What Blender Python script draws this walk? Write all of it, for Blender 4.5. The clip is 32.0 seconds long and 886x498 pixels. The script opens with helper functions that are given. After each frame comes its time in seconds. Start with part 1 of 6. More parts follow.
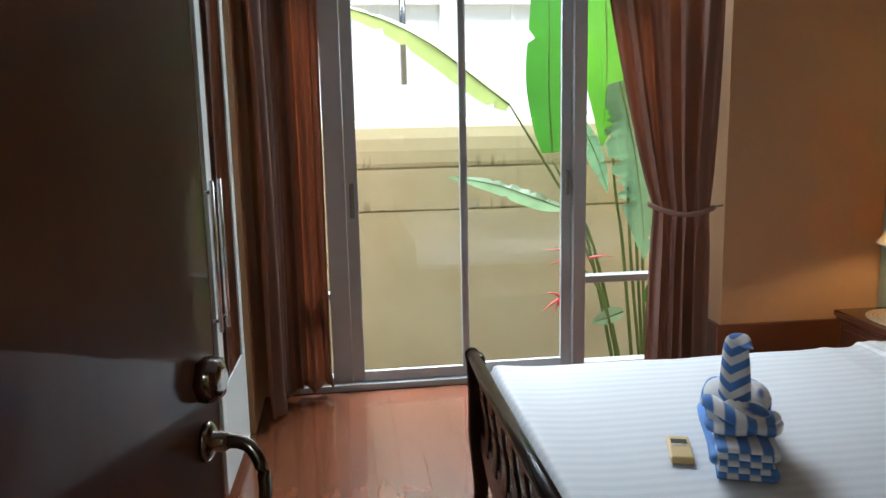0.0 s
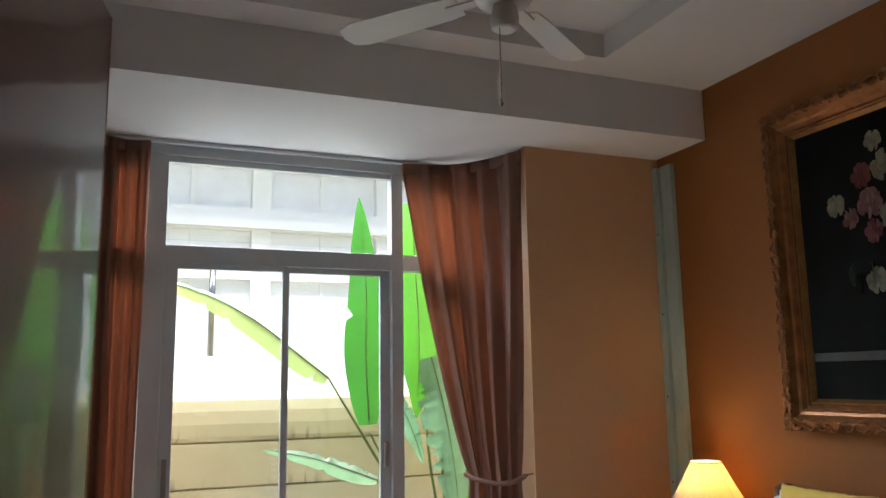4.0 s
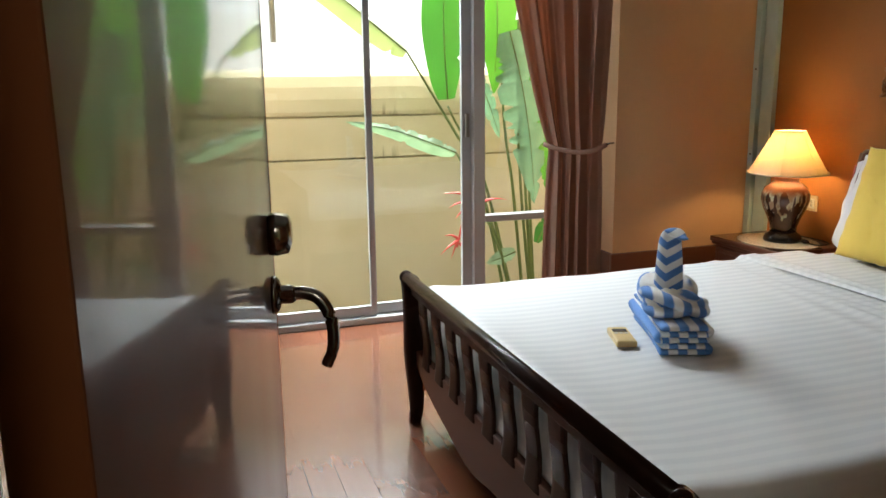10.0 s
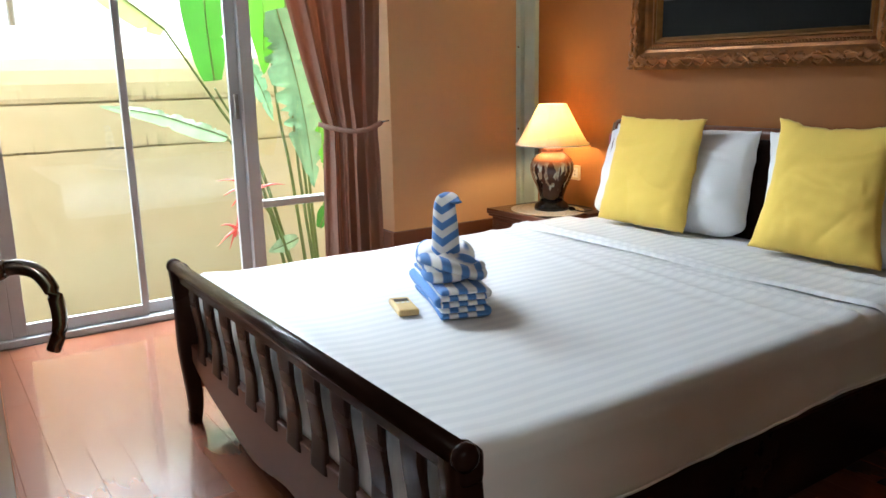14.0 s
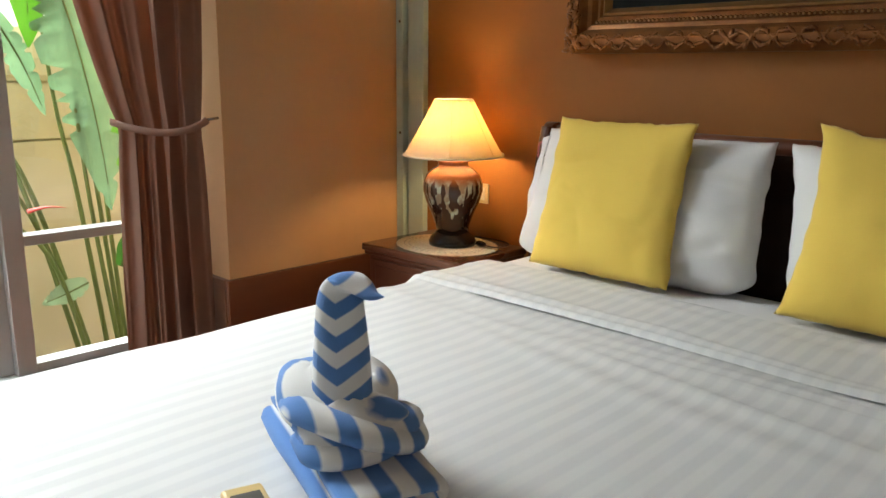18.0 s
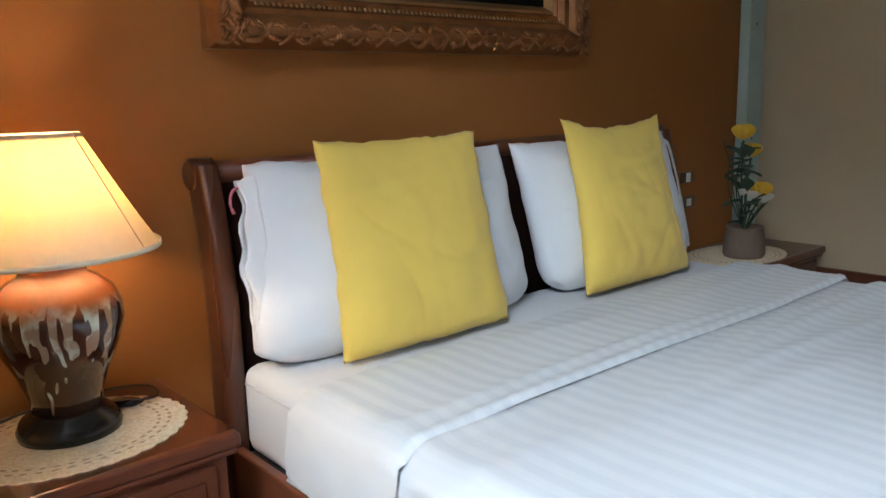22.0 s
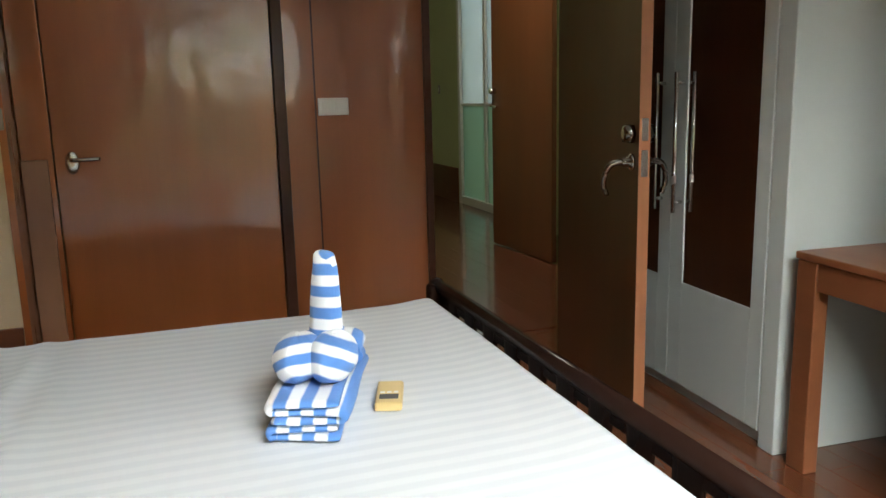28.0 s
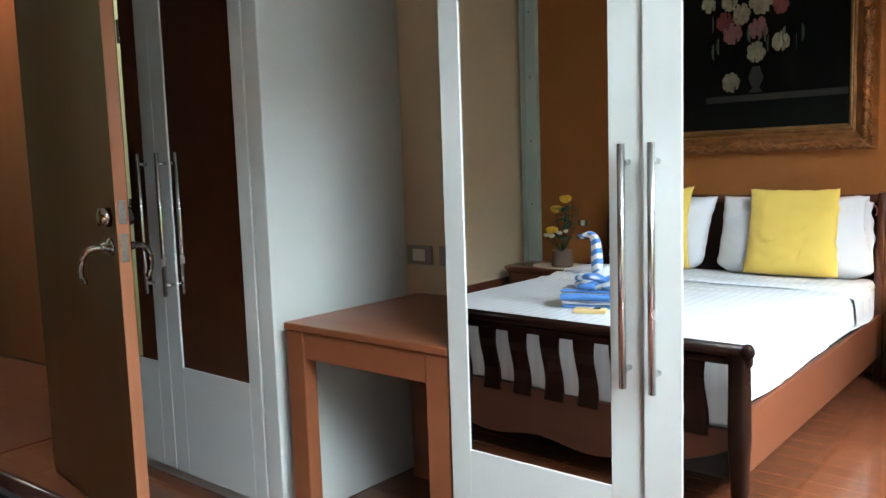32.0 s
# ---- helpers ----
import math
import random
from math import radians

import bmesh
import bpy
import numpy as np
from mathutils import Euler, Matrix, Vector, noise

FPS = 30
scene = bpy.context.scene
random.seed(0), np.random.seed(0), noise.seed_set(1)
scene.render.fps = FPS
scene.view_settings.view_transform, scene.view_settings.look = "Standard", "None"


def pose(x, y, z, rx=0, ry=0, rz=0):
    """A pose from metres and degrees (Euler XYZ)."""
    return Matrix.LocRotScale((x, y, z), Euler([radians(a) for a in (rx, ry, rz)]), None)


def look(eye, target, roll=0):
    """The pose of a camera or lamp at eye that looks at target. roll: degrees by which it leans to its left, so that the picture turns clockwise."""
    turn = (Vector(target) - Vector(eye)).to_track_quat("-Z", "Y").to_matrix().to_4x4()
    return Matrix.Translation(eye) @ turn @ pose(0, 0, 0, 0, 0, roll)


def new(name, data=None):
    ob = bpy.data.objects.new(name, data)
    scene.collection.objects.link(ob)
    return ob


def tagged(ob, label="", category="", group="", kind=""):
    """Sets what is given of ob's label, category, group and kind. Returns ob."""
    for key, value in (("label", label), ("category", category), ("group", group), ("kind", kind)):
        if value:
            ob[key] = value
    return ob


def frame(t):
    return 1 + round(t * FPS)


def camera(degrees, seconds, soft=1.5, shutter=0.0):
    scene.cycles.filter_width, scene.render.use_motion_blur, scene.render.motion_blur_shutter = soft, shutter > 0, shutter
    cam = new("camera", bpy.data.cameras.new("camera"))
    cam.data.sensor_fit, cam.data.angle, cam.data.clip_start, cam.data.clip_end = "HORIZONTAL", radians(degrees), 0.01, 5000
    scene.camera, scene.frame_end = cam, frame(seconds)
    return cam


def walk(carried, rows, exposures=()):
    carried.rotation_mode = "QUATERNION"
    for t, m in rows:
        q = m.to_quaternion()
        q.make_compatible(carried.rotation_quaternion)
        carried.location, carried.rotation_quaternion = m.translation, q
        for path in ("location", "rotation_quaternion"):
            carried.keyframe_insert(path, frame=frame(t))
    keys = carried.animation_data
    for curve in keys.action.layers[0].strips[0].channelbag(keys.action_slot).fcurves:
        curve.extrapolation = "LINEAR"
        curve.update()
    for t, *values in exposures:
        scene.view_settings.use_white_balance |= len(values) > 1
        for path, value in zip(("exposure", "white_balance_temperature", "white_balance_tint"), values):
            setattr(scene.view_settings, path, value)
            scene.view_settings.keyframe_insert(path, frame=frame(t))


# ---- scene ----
cam = camera(58.7, 32.0)
EXPOSURES = [(0, 0.5, 5900, 10), (2, 0.55, 5900, 10), (6, 0.6, 5900, 10), (9, 0.65, 6800, 10), (10, 0.75, 6500, 10), (12, 1.2, 5900, 10), (14.5, 1.4, 6000, 10), (17, 1.02, 6100, 10), (18, 0.85, 6800, 10),
             (19, 0.72, 7600, 10), (20, 0.98, 7000, 10), (21, 0.84, 5700, 10), (23, 0.62, 5700, 10), (24, 0.66, 5500, 10), (25, 0.88, 5700, 10), (28, 0.95, 6700, 10), (29, 1.1, 6800, 10), (30, 1.75, 6700, 10), (32, 1.45, 5900, 10)]
PATH = [
    (0, (-2.653, -0.377, 1.454), (-2.407, 1.578, 1.109), -1.2),
    (0.5, (-2.696, -0.396, 1.487), (-2.328, 1.541, 1.147), -1.1),
    (1, (-2.805, -0.465, 1.5), (-2.265, 1.431, 1.16), -0.8),
    (1.5, (-2.865, -0.473, 1.514), (-2.2, 1.385, 1.191), -0.9),
    (2, (-2.877, -0.487, 1.528), (-2.158, 1.366, 1.3), -1.3),
    (2.5, (-2.872, -0.466, 1.51), (-2.126, 1.39, 1.494), -1.0),
    (3, (-2.813, -0.496, 1.456), (-2.078, 1.351, 1.678), -1.0),
    (3.5, (-2.814, -0.5, 1.458), (-2.075, 1.334, 1.757), -0.9),
    (5.5, (-2.833, -0.496, 1.48), (-2.09, 1.326, 1.84), -1.0),
    (6, (-2.825, -0.484, 1.478), (-2.088, 1.368, 1.635), -1.1),
    (6.5, (-2.825, -0.482, 1.469), (-2.099, 1.381, 1.514), -1.1),
    (7, (-2.804, -0.466, 1.464), (-2.097, 1.402, 1.354), -1.1),
    (7.5, (-2.806, -0.459, 1.444), (-2.114, 1.41, 1.275), -1.1),
    (8, (-2.793, -0.423, 1.415), (-2.135, 1.458, 1.244), -1.1),
    (8.5, (-2.795, -0.389, 1.375), (-2.183, 1.506, 1.187), -1.0),
    (9, (-2.846, -0.372, 1.367), (-2.252, 1.517, 1.084), -0.9),
    (9.5, (-2.907, -0.408, 1.33), (-2.315, 1.462, 0.939), -0.7),
    (10, (-2.994, -0.449, 1.297), (-2.377, 1.408, 0.885), -0.7),
    (10.5, (-3.031, -0.502, 1.292), (-2.35, 1.333, 0.88), -0.8),
    (11, (-3.038, -0.56, 1.307), (-2.224, 1.22, 0.893), -1.0),
    (11.5, (-3.052, -0.537, 1.316), (-2.116, 1.18, 0.895), -1.1),
    (12, (-3.042, -0.517, 1.313), (-2.036, 1.157, 0.881), -1.1),
    (12.5, (-3.05, -0.526, 1.316), (-2.006, 1.124, 0.885), -1.1),
    (13, (-3.016, -0.474, 1.29), (-1.955, 1.164, 0.853), -1.1),
    (13.5, (-2.982, -0.435, 1.253), (-1.91, 1.196, 0.816), -1.1),
    (14, (-2.92, -0.397, 1.215), (-1.834, 1.225, 0.78), -1.2),
    (14.5, (-2.814, -0.329, 1.198), (-1.719, 1.286, 0.76), -1.3),
    (16.5, (-2.514, -0.012, 1.162), (-1.349, 1.555, 0.731), -0.7),
    (17, (-2.461, 0.135, 1.167), (-1.247, 1.665, 0.738), -0.5),
    (17.5, (-2.433, 0.365, 1.174), (-1.135, 1.821, 0.734), -0.2),
    (18, (-2.308, 0.642, 1.142), (-0.909, 2.004, 0.708), 0.5),
    (18.5, (-2.328, 1.002, 1.117), (-0.712, 2.101, 0.696), 1.0),
    (19, (-2.314, 1.318, 1.061), (-0.456, 1.943, 0.658), 1.1),
    (19.5, (-2.292, 1.642, 1.069), (-0.328, 1.607, 0.691), 0.9),
    (20, (-2.235, 1.974, 1.092), (-0.377, 1.34, 0.711), 0.2),
    (20.5, (-2.183, 2.249, 1.079), (-0.421, 1.372, 0.722), -0.3),
    (21, (-2.067, 2.53, 1.086), (-0.39, 1.507, 0.709), -0.5),
    (21.5, (-1.928, 2.763, 1.101), (-0.335, 1.615, 0.722), -1.0),
    (22, (-1.677, 3.017, 1.096), (-0.184, 1.741, 0.718), -1.5),
    (22.5, (-1.509, 3.222, 1.125), (-0.11, 1.844, 0.745), -2.0),
    (23, (-1.354, 3.287, 1.165), (-0.053, 1.823, 0.759), -2.5),
    (23.5, (-1.323, 3.31, 1.204), (-0.129, 1.76, 0.788), -3.1),
    (24, (-1.251, 3.262, 1.207), (-0.194, 1.621, 0.773), -3.4),
    (24.5, (-1.176, 3.219, 1.213), (-0.325, 1.465, 0.768), -3.3),
    (25, (-1.168, 3.189, 1.227), (-0.565, 1.334, 0.787), -3.0),
    (25.5, (-1.167, 3.142, 1.243), (-0.801, 1.223, 0.816), -3.3),
    (27.5, (-1.361, 3.106, 1.212), (-1.721, 1.176, 0.827), -1.5),
    (28, (-1.373, 3.109, 1.21), (-2.014, 1.253, 0.831), -1.4),
    (28.5, (-1.37, 3.112, 1.226), (-2.232, 1.347, 0.847), -1.4),
    (29, (-1.371, 3.142, 1.229), (-2.311, 1.415, 0.864), -1.4),
    (29.5, (-1.382, 3.157, 1.227), (-2.343, 1.428, 0.931), -1.4),
    (30, (-1.402, 3.171, 1.217), (-2.399, 1.449, 1.01), -1.5),
    (30.5, (-1.426, 3.173, 1.209), (-2.496, 1.494, 1.018), -1.6),
    (31, (-1.43, 3.168, 1.21), (-2.666, 1.608, 1.014), -1.7),
    (31.5, (-1.461, 3.148, 1.211), (-2.89, 1.764, 1.008), -1.7),
    (32, (-1.509, 3.129, 1.202), (-3.095, 1.93, 0.99), -1.9),
]
walk(cam, [(t, look(eye, target, roll)) for t, eye, target, roll in PATH], EXPOSURES)

# ---- world, sun and large lights ----
W = bpy.data.worlds.new("sky")
scene.world = W
W.use_nodes = True
wn = W.node_tree
wn.nodes.clear()
sky = wn.nodes.new("ShaderNodeTexSky")
sky.sky_type = "NISHITA"
sky.sun_disc = False
sky.sun_elevation, sky.sun_rotation = radians(62), radians(150)
sky.air_density, sky.dust_density, sky.ozone_density = 1.0, 3.0, 1.0
bg = wn.nodes.new("ShaderNodeBackground")
bg.inputs["Strength"].default_value = 0.15
wout = wn.nodes.new("ShaderNodeOutputWorld")
wn.links.new(sky.outputs[0], bg.inputs["Color"])
wn.links.new(bg.outputs[0], wout.inputs["Surface"])
sun = new("sun", bpy.data.lights.new("sun", "SUN"))
sun.data.energy, sun.data.angle, sun.data.color = 1.5, radians(30), (1, 0.96, 0.9)
sun.matrix_world = look((0, 0, 20), (1.5, 11, 0))

# area lamp added above the yard, stands in for sky light in the bay
day = new("sky_fill", bpy.data.lights.new("sky_fill", "AREA"))
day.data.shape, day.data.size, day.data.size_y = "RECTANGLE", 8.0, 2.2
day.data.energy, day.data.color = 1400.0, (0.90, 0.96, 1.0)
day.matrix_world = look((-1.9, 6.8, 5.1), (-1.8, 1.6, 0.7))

# ---- materials ----
def nodes_of(name):
    m = bpy.data.materials.new(name)
    m.use_nodes = True
    nt = m.node_tree
    return m, nt, nt.nodes["Principled BSDF"]


def mix_rgb(nt, fac, a, b):
    n = nt.nodes.new("ShaderNodeMix")
    n.data_type = "RGBA"
    for sock, v in ((n.inputs[0], fac), (n.inputs[6], a), (n.inputs[7], b)):
        if isinstance(v, (int, float)):
            sock.default_value = v
        elif isinstance(v, tuple):
            sock.default_value = (*v[:3], 1)
        else:
            nt.links.new(v, sock)
    return n.outputs[2]


def noise_node(nt, scale, stretch=(1, 1, 1), detail=4.0, rough=0.55, coords="Object"):
    tc = nt.nodes.new("ShaderNodeTexCoord")
    mp = nt.nodes.new("ShaderNodeMapping")
    mp.inputs["Scale"].default_value = stretch
    n = nt.nodes.new("ShaderNodeTexNoise")
    n.inputs["Scale"].default_value, n.inputs["Detail"].default_value, n.inputs["Roughness"].default_value = scale, detail, rough
    nt.links.new(tc.outputs[coords], mp.inputs["Vector"])
    nt.links.new(mp.outputs[0], n.inputs["Vector"])
    return n.outputs["Fac"]


def ramp(nt, fac, lo, hi, a=0.0, b=1.0):
    n = nt.nodes.new("ShaderNodeMapRange")
    n.inputs[1].default_value, n.inputs[2].default_value, n.inputs[3].default_value, n.inputs[4].default_value = lo, hi, a, b
    nt.links.new(fac, n.inputs[0])
    return n.outputs[0]


def bump(nt, bsdf, height, strength, dist=0.002):
    n = nt.nodes.new("ShaderNodeBump")
    n.inputs["Strength"].default_value, n.inputs["Distance"].default_value = strength, dist
    nt.links.new(height, n.inputs["Height"])
    nt.links.new(n.outputs[0], bsdf.inputs["Normal"])


def plain(name, c, rough=0.5, metal=0.0, vary=0.12, scale=3.0, bumpy=0.0, bump_scale=120.0, coat=0.0, spec=0.5, rvary=0.06):
    """Paint, plaster, plastic or metal: two scales of tone, varied gloss and fine relief."""
    m, nt, b = nodes_of(name)
    big, small = noise_node(nt, scale, detail=3), noise_node(nt, scale * 14, detail=5)
    f = nt.nodes.new("ShaderNodeMath")
    f.operation = "MULTIPLY_ADD"
    nt.links.new(small, f.inputs[0])
    f.inputs[1].default_value = 0.35
    nt.links.new(big, f.inputs[2])
    fac = ramp(nt, f.outputs[0], 0.35, 1.0)
    dark, lite = tuple(v * (1 - vary) for v in c), tuple(min(1, v * (1 + vary)) for v in c)
    nt.links.new(mix_rgb(nt, fac, dark, lite), b.inputs["Base Color"])
    nt.links.new(ramp(nt, big, 0.3, 0.7, max(0, rough - rvary), min(1, rough + rvary)), b.inputs["Roughness"])
    b.inputs["Metallic"].default_value = metal
    b.inputs["Coat Weight"].default_value = coat
    b.inputs["Coat Roughness"].default_value = 0.08
    b.inputs["Specular IOR Level"].default_value = spec
    if bumpy:
        bump(nt, b, noise_node(nt, bump_scale, detail=4), bumpy)
    return m


def wood(name, dark, lite, axis=2, rough=0.3, coat=0.5, grain=14.0, per_object=0.0, coat_rough=0.06, relief=0.08, coat_ior=1.5, wave=0.0, spec=0.5):
    """Stained, lacquered wood with the grain along one axis."""
    m, nt, b = nodes_of(name)
    st = [1.0, 1.0, 1.0]
    st[axis] = 0.06
    g = noise_node(nt, grain, tuple(st), 6, 0.65)
    broad = noise_node(nt, 1.7, tuple(s * 1.5 for s in st), 2)
    f = nt.nodes.new("ShaderNodeMath")
    f.operation = "MULTIPLY_ADD"
    nt.links.new(g, f.inputs[0])
    f.inputs[1].default_value = 0.7
    nt.links.new(broad, f.inputs[2])
    fac = ramp(nt, f.outputs[0], 0.5, 1.15)
    col = mix_rgb(nt, fac, dark, lite)
    if per_object:
        oi = nt.nodes.new("ShaderNodeObjectInfo")
        hs = nt.nodes.new("ShaderNodeHueSaturation")
        nt.links.new(ramp(nt, oi.outputs["Random"], 0, 1, 1 - per_object, 1 + per_object), hs.inputs["Value"])
        nt.links.new(col, hs.inputs["Color"])
        col = hs.outputs[0]
    nt.links.new(col, b.inputs["Base Color"])
    nt.links.new(ramp(nt, broad, 0.3, 0.7, rough - 0.05, rough + 0.08), b.inputs["Roughness"])
    b.inputs["Coat Weight"].default_value, b.inputs["Coat Roughness"].default_value = coat, coat_rough
    b.inputs["Coat IOR"].default_value = coat_ior
    b.inputs["Specular IOR Level"].default_value = spec
    if wave:
        wv = nt.nodes.new("ShaderNodeBump")
        wv.inputs["Strength"].default_value, wv.inputs["Distance"].default_value = 1.0, wave
        nt.links.new(noise_node(nt, 2.6, (1, 1, 0.7), 2), wv.inputs["Height"])
        nt.links.new(wv.outputs[0], b.inputs["Coat Normal"])
    bump(nt, b, g, relief, 0.001)
    return m


def fabric(name, c, rough=0.9, weave=420.0, strength=0.15, vary=0.06, sheen=0.15):
    m, nt, b = nodes_of(name)
    n1, n2 = noise_node(nt, 4.0, detail=3), noise_node(nt, weave, detail=2)
    nt.links.new(mix_rgb(nt, n1, tuple(v * (1 - vary) for v in c), tuple(min(1, v * (1 + vary)) for v in c)), b.inputs["Base Color"])
    b.inputs["Roughness"].default_value = rough
    b.inputs["Sheen Weight"].default_value = sheen
    bump(nt, b, n2, strength, 0.001)
    return m


def striped(name, a, b_, axis, period, duty=0.5, rough_a=0.85, rough_b=0.85, skew=(0, 0, 0), wobble=0.0, terry=0.0, soft=0.04, phase=0.0):
    """Cloth with woven stripes across one axis of the object."""
    m, nt, b = nodes_of(name)
    tc = nt.nodes.new("ShaderNodeTexCoord")
    sx = nt.nodes.new("ShaderNodeVectorMath")
    sx.operation = "DOT_PRODUCT"
    d = list(skew)
    d[axis] += 1.0
    sx.inputs[1].default_value = d
    nt.links.new(tc.outputs["Object"], sx.inputs[0])
    ph = nt.nodes.new("ShaderNodeMath")
    nt.links.new(sx.outputs["Value"], ph.inputs[0])
    ph.inputs[1].default_value = phase
    v = ph.outputs[0]
    if wobble:
        w = nt.nodes.new("ShaderNodeMath")
        w.operation = "MULTIPLY_ADD"
        nt.links.new(noise_node(nt, 9.0, detail=2), w.inputs[0])
        w.inputs[1].default_value = wobble
        nt.links.new(v, w.inputs[2])
        v = w.outputs[0]
    pp = nt.nodes.new("ShaderNodeMath")
    pp.operation = "PINGPONG"
    nt.links.new(v, pp.inputs[0])
    pp.inputs[1].default_value = period / 2
    e = period / 2 * duty
    fac = ramp(nt, pp.outputs[0], e - period * soft, e + period * soft)
    n1 = noise_node(nt, 6.0, detail=3)
    ca = mix_rgb(nt, n1, tuple(x * 0.93 for x in a), a)
    nt.links.new(mix_rgb(nt, fac, ca, b_), b.inputs["Base Color"])
    nt.links.new(ramp(nt, fac, 0, 1, rough_a, rough_b), b.inputs["Roughness"])
    b.inputs["Sheen Weight"].default_value = 0.15
    bump(nt, b, noise_node(nt, 500.0, detail=2), 0.1 + terry, 0.001 + terry * 0.004)
    return m


def chevron(name, a, b_, period, slope, across, centre):
    """Striped cloth rolled so that its stripes meet in a seam, falling towards it."""
    m, nt, b = nodes_of(name)
    tc = nt.nodes.new("ShaderNodeTexCoord")
    sep = nt.nodes.new("ShaderNodeSeparateXYZ")
    nt.links.new(tc.outputs["Object"], sep.inputs[0])
    def op(kind, p, q):
        n = nt.nodes.new("ShaderNodeMath")
        n.operation = kind
        for sock, v in zip(n.inputs, (p, q)):
            if isinstance(v, (int, float)):
                sock.default_value = v
            else:
                nt.links.new(v, sock)
        return n.outputs[0]
    off = op("ADD", op("MULTIPLY", sep.outputs["X"], across[0]), op("MULTIPLY", sep.outputs["Y"], across[1]))
    off = op("ABSOLUTE", op("SUBTRACT", off, centre), 0.0)
    side = op("ADD", op("MULTIPLY", sep.outputs["X"], across[1]), op("MULTIPLY", sep.outputs["Y"], -across[0]))
    seam = op("GREATER_THAN", side, 0.008)
    off = op("ADD", op("MULTIPLY", off, seam), op("MULTIPLY", op("SUBTRACT", 1.0, seam), 0.028))
    v = op("SUBTRACT", sep.outputs["Z"], op("MULTIPLY", off, slope))
    v = op("ADD", v, op("MULTIPLY", noise_node(nt, 12.0, detail=2), 0.012))
    fac = ramp(nt, op("PINGPONG", v, period / 2), period * 0.22, period * 0.28)
    n1 = noise_node(nt, 60.0, detail=3)
    nt.links.new(mix_rgb(nt, fac, mix_rgb(nt, n1, tuple(x * 0.85 for x in a), a), b_), b.inputs["Base Color"])
    b.inputs["Roughness"].default_value = 0.95
    b.inputs["Sheen Weight"].default_value = 0.2
    bump(nt, b, noise_node(nt, 420.0, detail=2), 0.4, 0.002)
    return m


def yard_plaster():
    """Cream plaster with mould runs that start at the grooves, and broad damp patches."""
    m, nt, b = nodes_of("yard_plaster")
    tc = nt.nodes.new("ShaderNodeTexCoord")
    sep = nt.nodes.new("ShaderNodeSeparateXYZ")
    nt.links.new(tc.outputs["Object"], sep.inputs[0])
    damp = ramp(nt, noise_node(nt, 1.3, (1, 1, 1.6), 5, 0.65), 0.35, 0.7)
    grain = noise_node(nt, 70.0, detail=4)
    col = mix_rgb(nt, damp, (0.52, 0.44, 0.25), (0.64, 0.55, 0.34))
    col = mix_rgb(nt, ramp(nt, grain, 0.2, 0.8, 0.0, 0.25), col, (0.42, 0.36, 0.22))
    run = noise_node(nt, 26.0, (1, 1, 0.02), 3, 0.7)
    patch = ramp(nt, noise_node(nt, 2.2, (1, 1, 0.1), 2), 0.4, 0.6)
    for z in (0.80, 1.09):
        d = nt.nodes.new("ShaderNodeMath")
        d.operation = "SUBTRACT"
        nt.links.new(sep.outputs["Z"], d.inputs[0])
        d.inputs[1].default_value = z
        up = ramp(nt, d.outputs[0], 0.0, 0.09, 1.0, 0.0)
        below = ramp(nt, d.outputs[0], -0.012, -0.002, 0.0, 1.0)
        f = None
        for x in (up, below, ramp(nt, run, 0.52, 0.62), patch):
            if f is None:
                f = x
                continue
            n = nt.nodes.new("ShaderNodeMath")
            n.operation = "MULTIPLY"
            nt.links.new(f, n.inputs[0])
            nt.links.new(x, n.inputs[1])
            f = n.outputs[0]
        col = mix_rgb(nt, f, col, (0.16, 0.13, 0.08))
    nt.links.new(col, b.inputs["Base Color"])
    b.inputs["Roughness"].default_value = 0.9
    bump(nt, b, noise_node(nt, 60.0, detail=4), 0.4)
    return m


M = {}
M["towel_neck"] = chevron("striped_towel_neck", (0.095, 0.25, 0.60), (0.78, 0.79, 0.78), 0.047, 0.62, (0.72, -0.69), -0.012)
M["wall_brown"] = plain("brown_wall_paint", (0.30, 0.114, 0.026), 0.6, spec=0.25, vary=0.08, scale=2.0, bumpy=0.25, bump_scale=160)
M["wall_tan"] = plain("tan_wall_paint", (0.56, 0.33, 0.165), 0.62, spec=0.3, vary=0.05, scale=2.0, bumpy=0.25, bump_scale=160)
M["wall_beige"] = plain("beige_wall_paint", (0.50, 0.385, 0.24), 0.6, vary=0.05, scale=2.0, bumpy=0.25, bump_scale=160)
M["wall_green"] = plain("green_wall_paint", (0.52, 0.56, 0.32), 0.6, vary=0.05, scale=2.0, bumpy=0.2, bump_scale=160)
M["ceiling"] = plain("ceiling_paint", (0.72, 0.71, 0.68), 0.8, vary=0.04, scale=1.5, bumpy=0.15)
M["alu"] = plain("white_aluminium", (0.44, 0.46, 0.46), 0.35, metal=0.0, vary=0.05, coat=0.15)
M["strip"] = plain("pale_green_trim", (0.42, 0.52, 0.46), 0.45, vary=0.08, scale=6)
M["dark_gap"] = plain("dark_gap", (0.02, 0.03, 0.03), 0.7)
M["panel"] = wood("red_brown_panel", (0.225, 0.060, 0.012), (0.325, 0.092, 0.018), 2, 0.36, 1.0, 9.0, coat_rough=0.10, relief=0.02, coat_ior=1.68, wave=0.017)
M["dado"] = wood("pale_brown_block", (0.22, 0.10, 0.05), (0.30, 0.14, 0.07), 2, 0.5, 0.2, 9.0)
